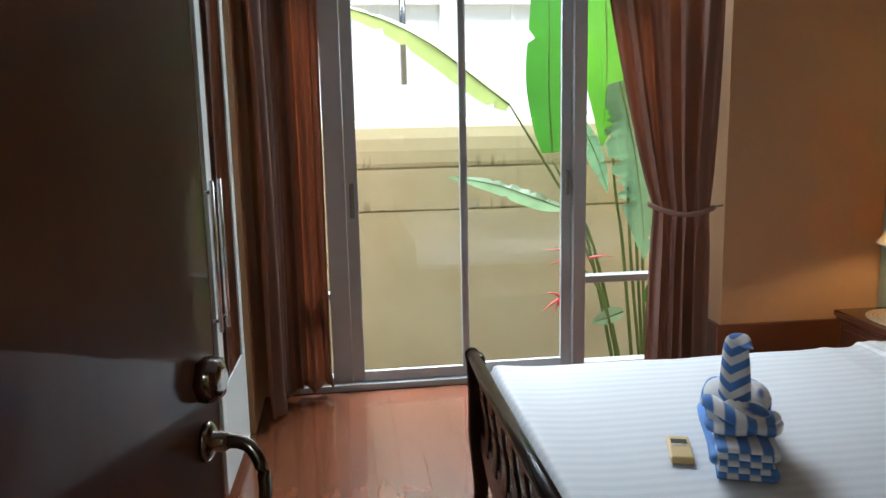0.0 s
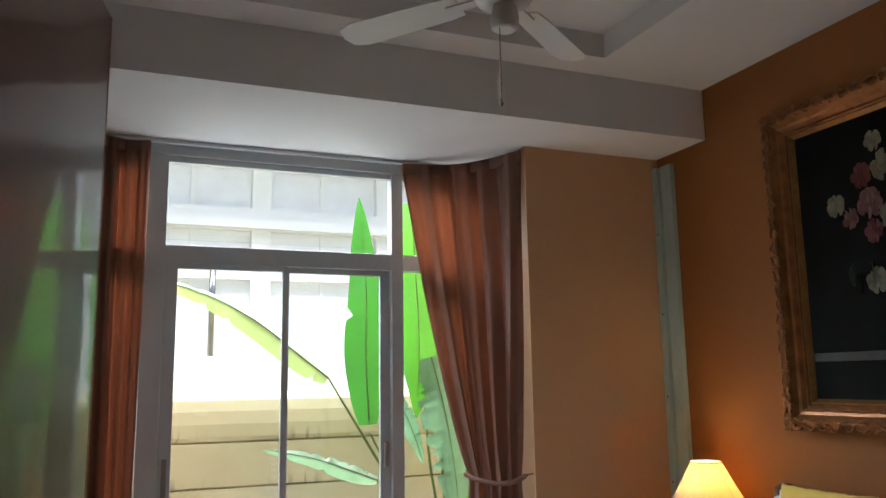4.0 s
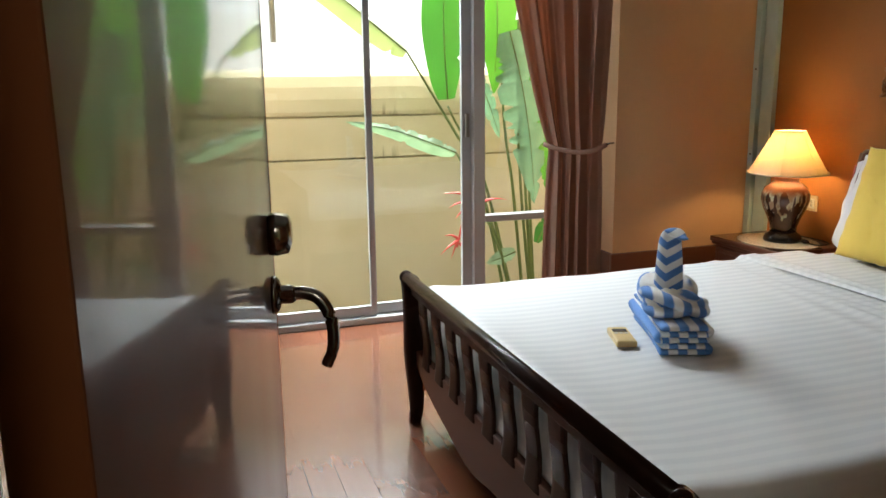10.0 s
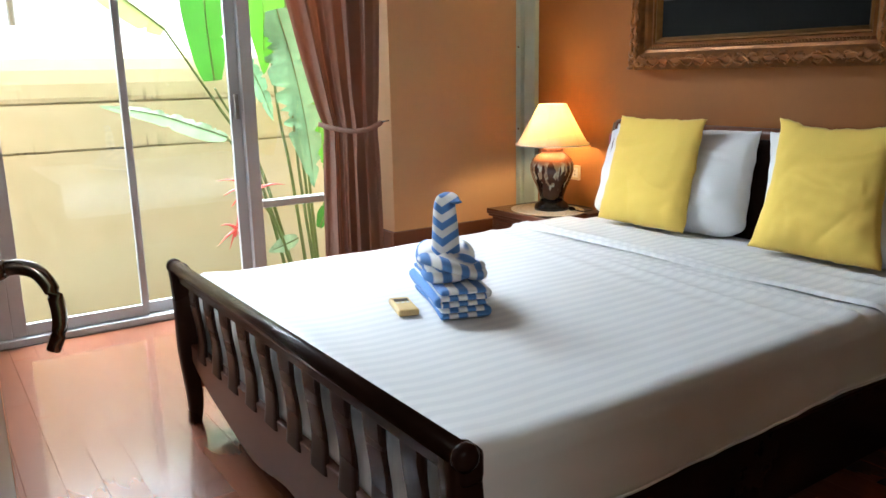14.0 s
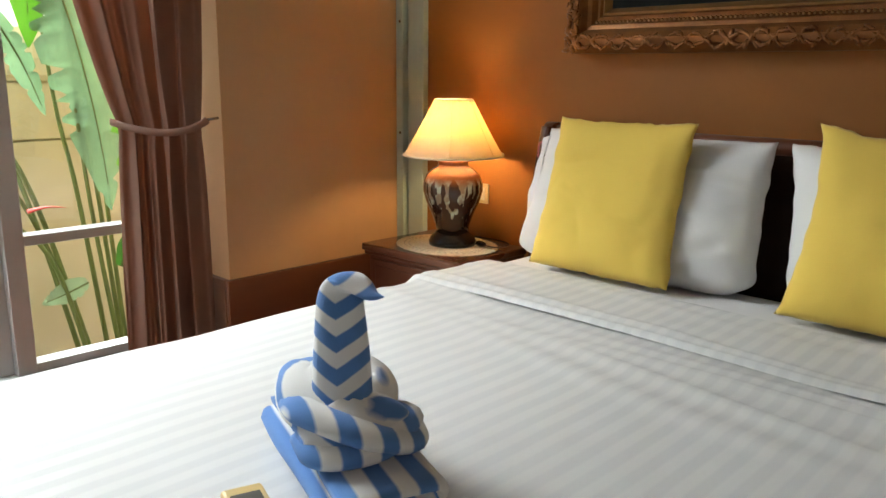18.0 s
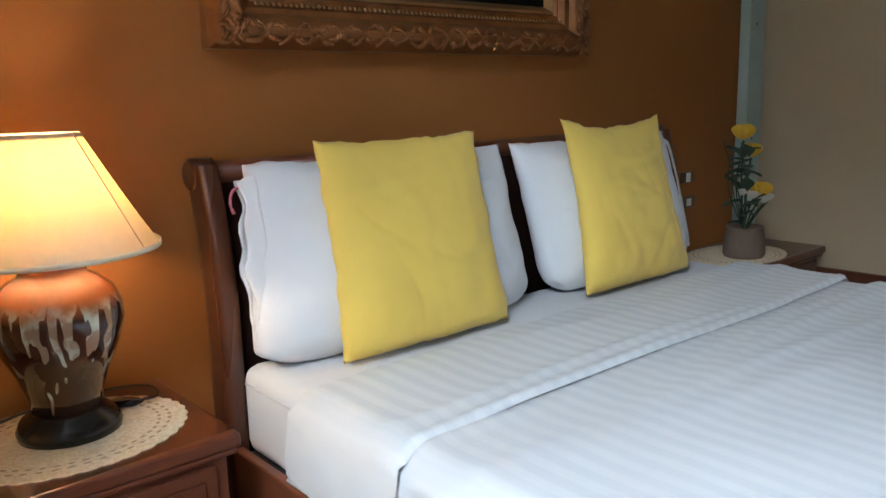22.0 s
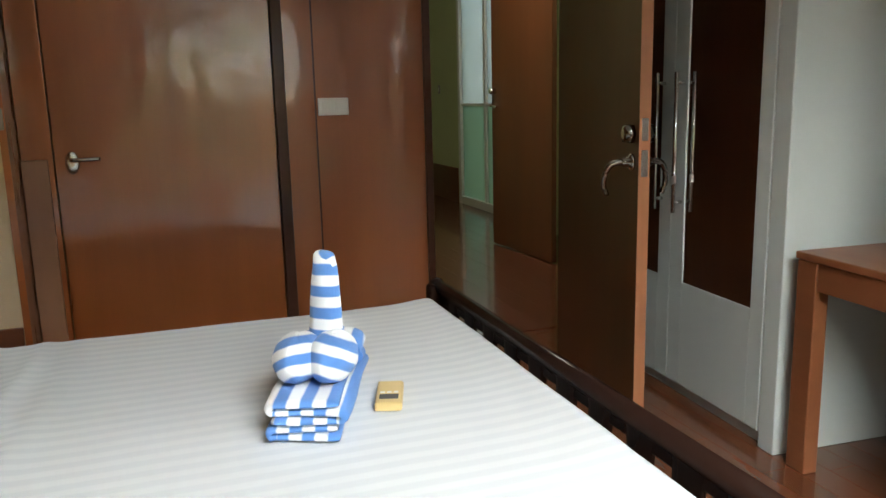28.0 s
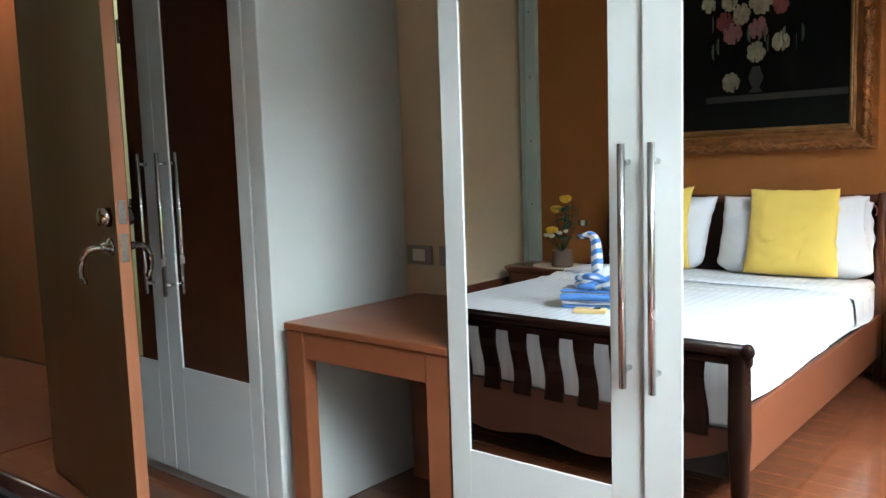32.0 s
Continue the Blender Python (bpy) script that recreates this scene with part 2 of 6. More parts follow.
M["door_wood"] = wood("dark_brown_door", (0.095, 0.030, 0.011), (0.145, 0.047, 0.017), 2, 0.30, 0.8, 10.0, coat_rough=0.04, relief=0.02, coat_ior=1.2, wave=0.0012, spec=0.08)
M["corridor_door"] = wood("glossy_corridor_door", (0.11, 0.029, 0.009), (0.165, 0.046, 0.014), 2, 0.34, 0.8, 9.0, coat_rough=0.10, relief=0.02, wave=0.006)
M["door_edge"] = wood("raw_door_edge", (0.30, 0.11, 0.045), (0.42, 0.17, 0.075), 2, 0.4, 0.2, 14.0)
M["frame_wood"] = wood("dark_frame_wood", (0.045, 0.015, 0.008), (0.08, 0.026, 0.013), 2, 0.4, 0.1, spec=0.3)
M["base_wood"] = wood("skirting_wood", (0.10, 0.03, 0.013), (0.16, 0.052, 0.02), 0, 0.4, 0.2)
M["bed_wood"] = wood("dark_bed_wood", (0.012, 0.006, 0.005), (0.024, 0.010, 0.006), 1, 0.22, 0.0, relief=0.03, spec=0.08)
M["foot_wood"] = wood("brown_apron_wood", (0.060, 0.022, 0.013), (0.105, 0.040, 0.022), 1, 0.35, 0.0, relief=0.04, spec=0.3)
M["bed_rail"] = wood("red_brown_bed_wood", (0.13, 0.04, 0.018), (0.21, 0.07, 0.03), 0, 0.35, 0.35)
M["head_wood"] = wood("dark_headboard_wood", (0.058, 0.018, 0.009), (0.105, 0.032, 0.014), 2, 0.3, 0.4)
M["night_wood"] = wood("dark_mahogany", (0.075, 0.021, 0.010), (0.145, 0.042, 0.018), 1, 0.28, 0.5)
M["desk_wood"] = wood("red_teak", (0.165, 0.052, 0.020), (0.25, 0.088, 0.034), 1, 0.4, 0.25)
M["plank"] = wood("merbau_plank", (0.115, 0.034, 0.014), (0.20, 0.066, 0.027), 1, 0.24, 0.75, 10.0, per_object=0.16, coat_rough=0.10, relief=0.03)
M["plank_dark"] = wood("corridor_plank", (0.10, 0.034, 0.02), (0.16, 0.055, 0.03), 1, 0.22, 0.6, 10.0, per_object=0.15, coat_rough=0.08, relief=0.03)
M["joint"] = plain("floor_joint", (0.03, 0.012, 0.006), 0.7)
M["laminate"] = plain("white_laminate", (0.50, 0.53, 0.49), 0.42, vary=0.03, scale=2)
M["chrome"] = plain("brushed_steel", (0.68, 0.68, 0.66), 0.22, metal=1.0, vary=0.05)
M["dull_metal"] = plain("dark_bronze", (0.32, 0.30, 0.27), 0.16, metal=1.0, vary=0.1)
M["gilt"] = plain("aged_gilt", (0.27, 0.108, 0.030), 0.38, metal=0.5, vary=0.45, scale=18, bumpy=0.6, bump_scale=90)
M["gilt_bright"] = plain("bright_gilt", (0.34, 0.175, 0.06), 0.36, metal=0.55, vary=0.35, scale=20, bumpy=0.3, bump_scale=120)
M["canvas"] = plain("dark_oil_ground", (0.0045, 0.005, 0.004), 0.5, vary=0.6, scale=5, bumpy=0.2, bump_scale=300, spec=0.08)
M["paint_stone"] = plain("oil_stone", (0.020, 0.018, 0.012), 0.4, vary=0.5, scale=12)
M["paint_white"] = plain("oil_cream", (0.19, 0.17, 0.10), 0.4, vary=0.5, scale=40, bumpy=0.4)
M["paint_pink"] = plain("oil_pink", (0.165, 0.066, 0.053), 0.4, vary=0.5, scale=40, bumpy=0.4)
M["paint_red"] = plain("oil_red", (0.10, 0.010, 0.010), 0.4, vary=0.4, scale=40, bumpy=0.4)
M["paint_leaf"] = plain("oil_leaf", (0.035, 0.05, 0.02), 0.4, vary=0.6, scale=40)
M["sheet"] = striped("striped_white_satin", (0.70, 0.72, 0.72), (0.63, 0.652, 0.66), 1, 0.046, 0.5, 0.50, 0.90, soft=0.07)
M["linen"] = fabric("white_linen", (0.71, 0.72, 0.73))
M["cushion"] = fabric("yellow_cushion_cloth", (0.76, 0.54, 0.10), vary=0.07)
M["black_cloth"] = fabric("black_bed_base_cloth", (0.012, 0.011, 0.012))
M["towel_stack"] = striped("striped_towel", (0.095, 0.25, 0.60), (0.82, 0.83, 0.82), 0, 0.052, 0.5, 0.95, 0.95, skew=(-0.063, -0.35, 0), wobble=0.006, terry=0.3)
M["towel_ends"] = striped("striped_towel_ends", (0.095, 0.25, 0.60), (0.82, 0.83, 0.82), 0, 0.050, 0.5, 0.95, 0.95, skew=(-0.063, -0.35, 0), wobble=0.008, terry=0.3, phase=0.025)
M["towel_body"] = striped("striped_towel_roll", (0.095, 0.25, 0.60), (0.82, 0.83, 0.82), 2, 0.050, 0.5, 0.95, 0.95, skew=(0.16, -0.55, 0), wobble=0.02, terry=0.3)
M["towel_body_b"] = striped("striped_towel_roll_mirrored", (0.095, 0.25, 0.60), (0.82, 0.83, 0.82), 2, 0.050, 0.5, 0.95, 0.95, skew=(-0.481, -0.310, 0), wobble=0.02, terry=0.3)
M["remote"] = plain("cream_plastic", (0.66, 0.48, 0.20), 0.4, vary=0.05)
M["lcd"] = plain("grey_display", (0.12, 0.12, 0.11), 0.2)
M["white_plastic"] = plain("white_plastic", (0.70, 0.68, 0.62), 0.35, vary=0.04)
M["grey_plastic"] = plain("grey_plate", (0.22, 0.20, 0.17), 0.35, vary=0.06)
M["brown_plate"] = plain("brown_plate", (0.10, 0.058, 0.036), 0.35, vary=0.06)
M["tan_plate"] = plain("tan_plate", (0.58, 0.46, 0.29), 0.35, vary=0.06)
M["black_plastic"] = plain("black_plastic", (0.010, 0.009, 0.009), 0.22)
M["fan_white"] = plain("fan_enamel", (0.66, 0.64, 0.6), 0.35, vary=0.04)
M["yard_wall"] = yard_plaster()
M["yard_ground"] = plain("yard_gravel", (0.22, 0.19, 0.13), 0.95, vary=0.3, scale=9, bumpy=0.8, bump_scale=50)
M["facade"] = plain("white_facade", (0.80, 0.80, 0.78), 0.8, vary=0.05, scale=0.8, bumpy=0.2)
M["facade_glass"] = plain("facade_glass", (0.78, 0.79, 0.80), 0.45, vary=0.1)
M["stem"] = plain("plant_stem", (0.12, 0.16, 0.03), 0.5, vary=0.25, scale=10)
M["petal_red"] = plain("heliconia_bract", (0.62, 0.05, 0.03), 0.45, vary=0.2, scale=20)
M["rose"] = fabric("yellow_silk_petal", (0.80, 0.46, 0.02), vary=0.15)
M["bud"] = fabric("white_silk_bud", (0.62, 0.56, 0.46))
M["silk_leaf"] = fabric("dark_silk_leaf", (0.02, 0.05, 0.018))
M["pot"] = plain("woven_brown_pot", (0.17, 0.115, 0.08), 0.75, vary=0.2, scale=30, bumpy=0.6, bump_scale=80)
M["ribbon"] = fabric("pink_ribbon", (0.50, 0.14, 0.17))
M["cord"] = plain("brown_cord", (0.03, 0.018, 0.012), 0.5)


def leaf_mat(name, c, trans, rough=0.36, relief=0.6):
    m, nt, b = nodes_of(name)
    n = noise_node(nt, 7.0, (1, 1, 1), 4)
    nt.links.new(mix_rgb(nt, ramp(nt, n, 0.3, 0.7), tuple(v * 0.75 for v in c), tuple(v * 1.25 for v in c)), b.inputs["Base Color"])
    b.inputs["Roughness"].default_value = rough
    bump(nt, b, noise_node(nt, 34.0, (1, 1, 0.35), 5, 0.65), relief, 0.006)
    tr = nt.nodes.new("ShaderNodeBsdfTranslucent")
    tr.inputs["Color"].default_value = (*trans, 1)
    mx = nt.nodes.new("ShaderNodeMixShader")
    mx.inputs[0].default_value = 0.28
    out = nt.nodes["Material Output"]
    nt.links.new(b.outputs[0], mx.inputs[1])
    nt.links.new(tr.outputs[0], mx.inputs[2])
    nt.links.new(mx.outputs[0], out.inputs["Surface"])
    return m


M["leaf"] = leaf_mat("heliconia_leaf", (0.025, 0.105, 0.016), (0.08, 0.30, 0.025))
M["leaf_bright"] = leaf_mat("young_heliconia_leaf", (0.05, 0.17, 0.015), (0.16, 0.48, 0.03))
M["leaf_pale"] = leaf_mat("pale_torn_leaf", (0.30, 0.40, 0.24), (0.30, 0.46, 0.22))
# pale base: white glare on these leaves is put into their colour
M["leaf_gloss"] = leaf_mat("glossy_torn_leaf", (0.21, 0.34, 0.19), (0.26, 0.46, 0.22), 0.16, 1.6)
M["leaf_yellow"] = leaf_mat("yellowing_leaf", (0.34, 0.40, 0.15), (0.40, 0.46, 0.14))


def cloth_through(name, c, trans, fac):
    """Cloth that lets some light through, with fine vertical weave."""
    m, nt, b = nodes_of(name)
    n = noise_node(nt, 90.0, (1, 1, 0.03), 3)
    nt.links.new(mix_rgb(nt, n, tuple(v * 0.9 for v in c), tuple(v * 1.08 for v in c)), b.inputs["Base Color"])
    b.inputs["Roughness"].default_value = 0.7
    b.inputs["Sheen Weight"].default_value = 0.03
    tr = nt.nodes.new("ShaderNodeBsdfTranslucent")
    tr.inputs["Color"].default_value = (*trans, 1)
    mx = nt.nodes.new("ShaderNodeMixShader")
    mx.inputs[0].default_value = fac
    out = nt.nodes["Material Output"]
    nt.links.new(b.outputs[0], mx.inputs[1])
    nt.links.new(tr.outputs[0], mx.inputs[2])
    nt.links.new(mx.outputs[0], out.inputs["Surface"])
    return m


M["curtain"] = cloth_through("brown_curtain_cloth", (0.19, 0.106, 0.071), (0.74, 0.37, 0.22), 0.25)
M["shade"] = cloth_through("cream_shade_cloth", (0.58, 0.53, 0.43), (0.80, 0.50, 0.16), 0.24)

m, nt, b = nodes_of("window_glass")
b.inputs["Base Color"].default_value = (0.97, 1, 0.98, 1)
b.inputs["Roughness"].default_value, b.inputs["IOR"].default_value, b.inputs["Transmission Weight"].default_value = 0.0, 1.45, 1.0
M["glass"] = m
m, nt, b = nodes_of("frosted_glass")
b.inputs["Base Color"].default_value = (0.85, 0.97, 0.88, 1)
b.inputs["Roughness"].default_value, b.inputs["Transmission Weight"].default_value = 0.55, 0.9
M["frost"] = m
# tint stands for the greenery outside the corridor door
m, nt, b = nodes_of("green_frosted_glass")
b.inputs["Base Color"].default_value = (0.34, 0.55, 0.36, 1)
b.inputs["Roughness"].default_value, b.inputs["Transmission Weight"].default_value = 0.5, 0.8
M["frost_green"] = m
m, nt, b = nodes_of("mirror")
b.inputs["Base Color"].default_value = (0.86, 0.88, 0.87, 1)
b.inputs["Roughness"].default_value, b.inputs["Metallic"].default_value = 0.004, 1.0
M["mirror"] = m

m, nt, b = nodes_of("lit_bulb")
b.inputs["Emission Color"].default_value = (1.0, 0.69, 0.34, 1)
b.inputs["Emission Strength"].default_value = 110.0
M["bulb"] = m
M["shade_trim"] = fabric("cream_shade_binding", (0.74, 0.66, 0.48))

# glazed stoneware: brown body with pale runs from the shoulder
m, nt, b = nodes_of("drip_glaze")
tc = nt.nodes.new("ShaderNodeTexCoord")
sep = nt.nodes.new("ShaderNodeSeparateXYZ")
nt.links.new(tc.outputs["Object"], sep.inputs[0])
drip = noise_node(nt, 46.0, (1, 1, 0.0), 1)
lim = nt.nodes.new("ShaderNodeMath")
lim.operation = "MULTIPLY_ADD"
nt.links.new(drip, lim.inputs[0])
lim.inputs[1].default_value = -0.75
lim.inputs[2].default_value = 0.59
gap = nt.nodes.new("ShaderNodeMath")
gap.operation = "SUBTRACT"
nt.links.new(sep.outputs["Z"], gap.inputs[0])
nt.links.new(lim.outputs[0], gap.inputs[1])
runs = ramp(nt, gap.outputs[0], -0.004, 0.004)
shoulder = ramp(nt, sep.outputs["Z"], 0.228, 0.258)
mott = noise_node(nt, 30.0, detail=5)
body = mix_rgb(nt, mott, (0.030, 0.011, 0.006), (0.060, 0.022, 0.011))
pale = mix_rgb(nt, ramp(nt, mott, 0.45, 0.6), (0.24, 0.17, 0.11), (0.40, 0.42, 0.34))
rust = mix_rgb(nt, mott, (0.20, 0.055, 0.015), (0.33, 0.10, 0.03))
nt.links.new(mix_rgb(nt, shoulder, mix_rgb(nt, runs, body, pale), rust), b.inputs["Base Color"])
b.inputs["Roughness"].default_value = 0.10
b.inputs["Coat Weight"].default_value = 0.3
M["glaze"] = m

# crochet cloth: cream thread, an openwork border of scallops and rings round a close centre
m, nt, b = nodes_of("crochet")


def calc(kind, *vals):
    n = nt.nodes.new("ShaderNodeMath")
    n.operation = kind
    for sock, v in zip(n.inputs, vals):
        if isinstance(v, (int, float)):
            sock.default_value = v
        else:
            nt.links.new(v, sock)
    return n.outputs[0]


tc = nt.nodes.new("ShaderNodeTexCoord")
sep = nt.nodes.new("ShaderNodeSeparateXYZ")
nt.links.new(tc.outputs["Object"], sep.inputs[0])
dx_, dy_ = calc("DIVIDE", sep.outputs["X"], 0.17), calc("DIVIDE", sep.outputs["Y"], 0.205)
rad_ = calc("SQRT", calc("ADD", calc("MULTIPLY", dx_, dx_), calc("MULTIPLY", dy_, dy_)))
ang_ = calc("ARCTAN2", dy_, dx_)
petal_ = calc("ABSOLUTE", calc("SINE", calc("MULTIPLY", ang_, 22.0)))
ring_ = calc("PINGPONG", rad_, 0.045)
hole_ = calc("MULTIPLY", ramp(nt, calc("MULTIPLY", petal_, ring_), 0.024, 0.031), calc("MULTIPLY", ramp(nt, rad_, 0.70, 0.72), ramp(nt, rad_, 0.90, 0.92, 1.0, 0.0)))
n = noise_node(nt, 150.0, detail=3)
knit = mix_rgb(nt, ramp(nt, n, 0.40, 0.56), (0.74, 0.60, 0.38), (0.86, 0.75, 0.53))
nt.links.new(mix_rgb(nt, hole_, knit, (0.46, 0.34, 0.20)), b.inputs["Base Color"])
b.inputs["Roughness"].default_value = 0.95
bump(nt, b, n, 0.6, 0.002)
M["doily"] = m


# ---- shape helpers (world coordinates) ----
def bx(bm, x0, x1, y0, y1, z0, z1):
    v = [bm.verts.new((x, y, z)) for x in (x0, x1) for y in (y0, y1) for z in (z0, z1)]
    for f in ((0, 1, 3, 2), (4, 6, 7, 5), (0, 4, 5, 1), (2, 3, 7, 6), (0, 2, 6, 4), (1, 5, 7, 3)):
        bm.faces.new([v[i] for i in f])
    return v


def box(x0, x1, y0, y1, z0, z1, bev=0.0, seg=2):
    bm = bmesh.new()
    bx(bm, min(x0, x1), max(x0, x1), min(y0, y1), max(y0, y1), min(z0, z1), max(z0, z1))
    if bev:
        bmesh.ops.bevel(bm, geom=bm.edges[:], offset=bev, segments=seg, affect="EDGES", profile=0.5)
    return bm


def grid(nu, nv, fn, close_u=False):
    """A sheet of quads through fn(u, v), with u and v from 0 to 1."""
    bm = bmesh.new()
    cols = nu if close_u else nu + 1
    vs = [[bm.verts.new(fn(i / nu, j / nv)) for j in range(nv + 1)] for i in range(cols)]
    for i in range(nu):
        for j in range(nv):
            a, c = vs[i], vs[(i + 1) % cols]
            bm.faces.new((a[j], c[j], c[j + 1], a[j + 1]))
    for f in bm.faces:
        f.smooth = True
    return bm


def lathe(cx, cy, prof, n=40, caps=True):
    """A turned shape from (radius, height) pairs."""
    bm = bmesh.new()
    rings = [[bm.verts.new((cx + r * math.cos(2 * math.pi * k / n), cy + r * math.sin(2 * math.pi * k / n), z)) for k in range(n)] for r, z in prof]
    for a, c in zip(rings, rings[1:]):
        for k in range(n):
            f = bm.faces.new((a[k], a[(k + 1) % n], c[(k + 1) % n], c[k]))
            f.smooth = True
    if caps:
        bm.faces.new(rings[0][::-1])
        bm.faces.new(rings[-1])
    return bm


def smooth_path(pts, n):
    """n + 1 points on a curve through pts."""
    P = [Vector(p) for p in pts]
    P = [2 * P[0] - P[1]] + P + [2 * P[-1] - P[-2]]
    out = []
    for i in range(n + 1):
        s = i / n * (len(P) - 3)
        k = min(int(s), len(P) - 4)
        t = s - k
        a, b_, c, d = P[k:k + 4]
        out.append(0.5 * ((2 * b_) + (c - a) * t + (2 * a - 5 * b_ + 4 * c - d) * t * t + (3 * b_ - a - 3 * c + d) * t ** 3))
    return out


def tube(pts, r, n=10, steps=0, r_end=None, flat=1.0, up=(0, 0, 1)):
    """A rod along pts; flat squashes its section along one side."""
    P = smooth_path(pts, steps) if steps else [Vector(p) for p in pts]
    bm = bmesh.new()
    rings = []
    for i, p in enumerate(P):
        d = (P[min(i + 1, len(P) - 1)] - P[max(i - 1, 0)]).normalized()
        u = Vector(up)
        if abs(d.dot(u)) > 0.95:
            u = Vector((1, 0, 0)) if abs(d.x) < 0.9 else Vector((0, 1, 0))
        s = d.cross(u).normalized()
        w = s.cross(d)
        rr = r if r_end is None else r + (r_end - r) * i / (len(P) - 1)
        rings.append([bm.verts.new(p + (s * math.cos(2 * math.pi * k / n) + w * math.sin(2 * math.pi * k / n) * flat) * rr) for k in range(n)])
    for a, c in zip(rings, rings[1:]):
        for k in range(n):
            bm.faces.new((a[k], a[(k + 1) % n], c[(k + 1) % n], c[k])).smooth = True
    bm.faces.new(rings[0][::-1])
    bm.faces.new(rings[-1])
    return bm


def prism(outline, a, b_, axis, bev=0.0):
    """An outline in the two other axes, pushed from a to b_ along one axis."""
    bm = bmesh.new()
    def at(p, h):
        q = [p[0], p[1]]
        q.insert(axis, h)
        return q
    lo, hi = [bm.verts.new(at(p, a)) for p in outline], [bm.verts.new(at(p, b_)) for p in outline]
    n = len(outline)
    bm.faces.new(lo[::-1])
    bm.faces.new(hi)
    for k in range(n):
        bm.faces.new((lo[k], lo[(k + 1) % n], hi[(k + 1) % n], hi[k]))
    bmesh.ops.recalc_face_normals(bm, faces=bm.faces[:])
    if bev:
        bmesh.ops.bevel(bm, geom=bm.edges[:], offset=bev, segments=2, affect="EDGES", profile=0.5)
    return bm


def joined(*bms):
    out = bmesh.new()
    for b_ in bms:
        me = bpy.data.meshes.new("t")
        b_.to_mesh(me)
        b_.free()
        out.from_mesh(me)
        bpy.data.meshes.remove(me)
    return out


def turned(bm, m):
    bm.transform(m)
    return bm


def thing(name, at, label, category, group="", kind=""):
    ob = new(name)
    ob.location = at
    ob.empty_display_size = 0.05
    return tagged(ob, label, category, group, kind)


def part(name, bm, mat, parent=None, label="", smooth=False):
    """Links a bmesh in world coordinates as one mesh, under a thing or a part."""
    o = Vector((0, 0, 0))
    p = parent
    while p is not None:
        o += p.location
        p = p.parent
    if parent is not None:
        bmesh.ops.translate(bm, verts=bm.verts[:], vec=-o)
    if smooth:
        for f in bm.faces:
            f.smooth = True
    me = bpy.data.meshes.new(name)
    bm.to_mesh(me)
    bm.free()
    me.materials.append(M[mat])
    ob = new(name, me)
    if parent is not None:
        ob.parent = parent
    if label:
        tagged(ob, label)
    return ob


def solo(name, bm, mat, label, category, group="", kind="", at=(0, 0, 0), smooth=False):
    """A thing of one mesh, with its origin at its base."""
    bmesh.ops.translate(bm, verts=bm.verts[:], vec=-Vector(at))
    ob = part(name, bm, mat, None, "", smooth)
    ob.location = at
    return tagged(ob, label, category, group, kind)


# ---- structure: the bedroom ----
CEIL, SOFFIT = 2.97, 2.695
DOOR_Y = -0.374          # plane of the panelled door wall
BEIGE_Y = -0.168        # beige wall beside the bathroom door
TAN_Y = 3.13            # tan pier beside the window bay
WIN_Y = 3.70


def setting(name, bm, mat, label, category):
    return solo(name, bm, mat, label, category, kind="structure")


floor_bed = setting("floor", box(-4.0, 0.12, -0.5, 3.86, -0.10, -0.006), "joint", "glossy red-brown hardwood plank floor", "floor")
setting("wall_east", box(0.0, 0.14, -0.4, 3.2, 0, CEIL + 0.2), "wall_brown", "burnt-orange brown painted wall behind the headboard", "wall")
setting("wall_north_pier", box(-0.862, 0.0, TAN_Y, 3.80, 0, CEIL), "wall_tan", "tan painted pier beside the window bay", "wall")
setting("wall_west", box(-4.06, -3.86, -0.10, 3.95, 0, CEIL), "wall_beige", "plain beige painted wall behind desk and wardrobes", "wall")
setting("wall_west_pier", box(-3.88, -3.10, 3.16, 3.80, 0, CEIL), "wall_tan", "tan painted pier behind the drawn curtain", "wall")
setting("wall_south_beige", box(-0.800, 0.0, -0.50, BEIGE_Y, 0, CEIL), "wall_beige", "beige painted wall beside the bathroom door", "wall")
# panelled wall with the bathroom doorway and the entrance cut out
bath_l, bath_r, bath_top = -1.826, -0.948, 2.06
jamb_e, jamb_w = -2.530, -3.080
setting("wall_south_panel", joined(box(jamb_e, bath_l - 0.05, -0.50, DOOR_Y, 0, CEIL), box(bath_l - 0.05, -0.83, -0.50, DOOR_Y, bath_top + 0.05, CEIL)),
        "panel", "polished red-brown wood panelling with vertical joints", "wall")
setting("wall_south_over_entrance", joined(box(-3.14, jamb_e, -0.50, DOOR_Y, 2.15, CEIL), box(-3.14, -3.02, DOOR_Y, -0.105, 2.15, CEIL)), "panel", "red-brown wood panel over the entrance", "wall")
setting("wall_south_west", box(-4.56, -3.142, -0.162, -0.125, 0, CEIL), "frame_wood", "dark wood wall return beside the entrance", "wall")
for x, hw in ((-2.003, 0.0035),):
    setting("trim_panel_joint", box(x - hw, x + hw, DOOR_Y, DOOR_Y + 0.003, 0.05, CEIL - 0.02), "frame_wood", "dark recessed joint in the wood panelling", "trim")
# entrance frame
setting("door_frame_entrance", joined(box(jamb_w - 0.06, jamb_w, -0.170, -0.105, 0, 2.15, 0.004), box(jamb_e - 0.005, jamb_e + 0.03, -0.49, DOOR_Y + 0.012, 0, 2.10, 0.004), box(-3.14, jamb_e + 0.03, -0.49, DOOR_Y + 0.012, 2.10, 2.15, 0.004)),
        "frame_wood", "dark wooden frame of the entrance doorway", "door frame")
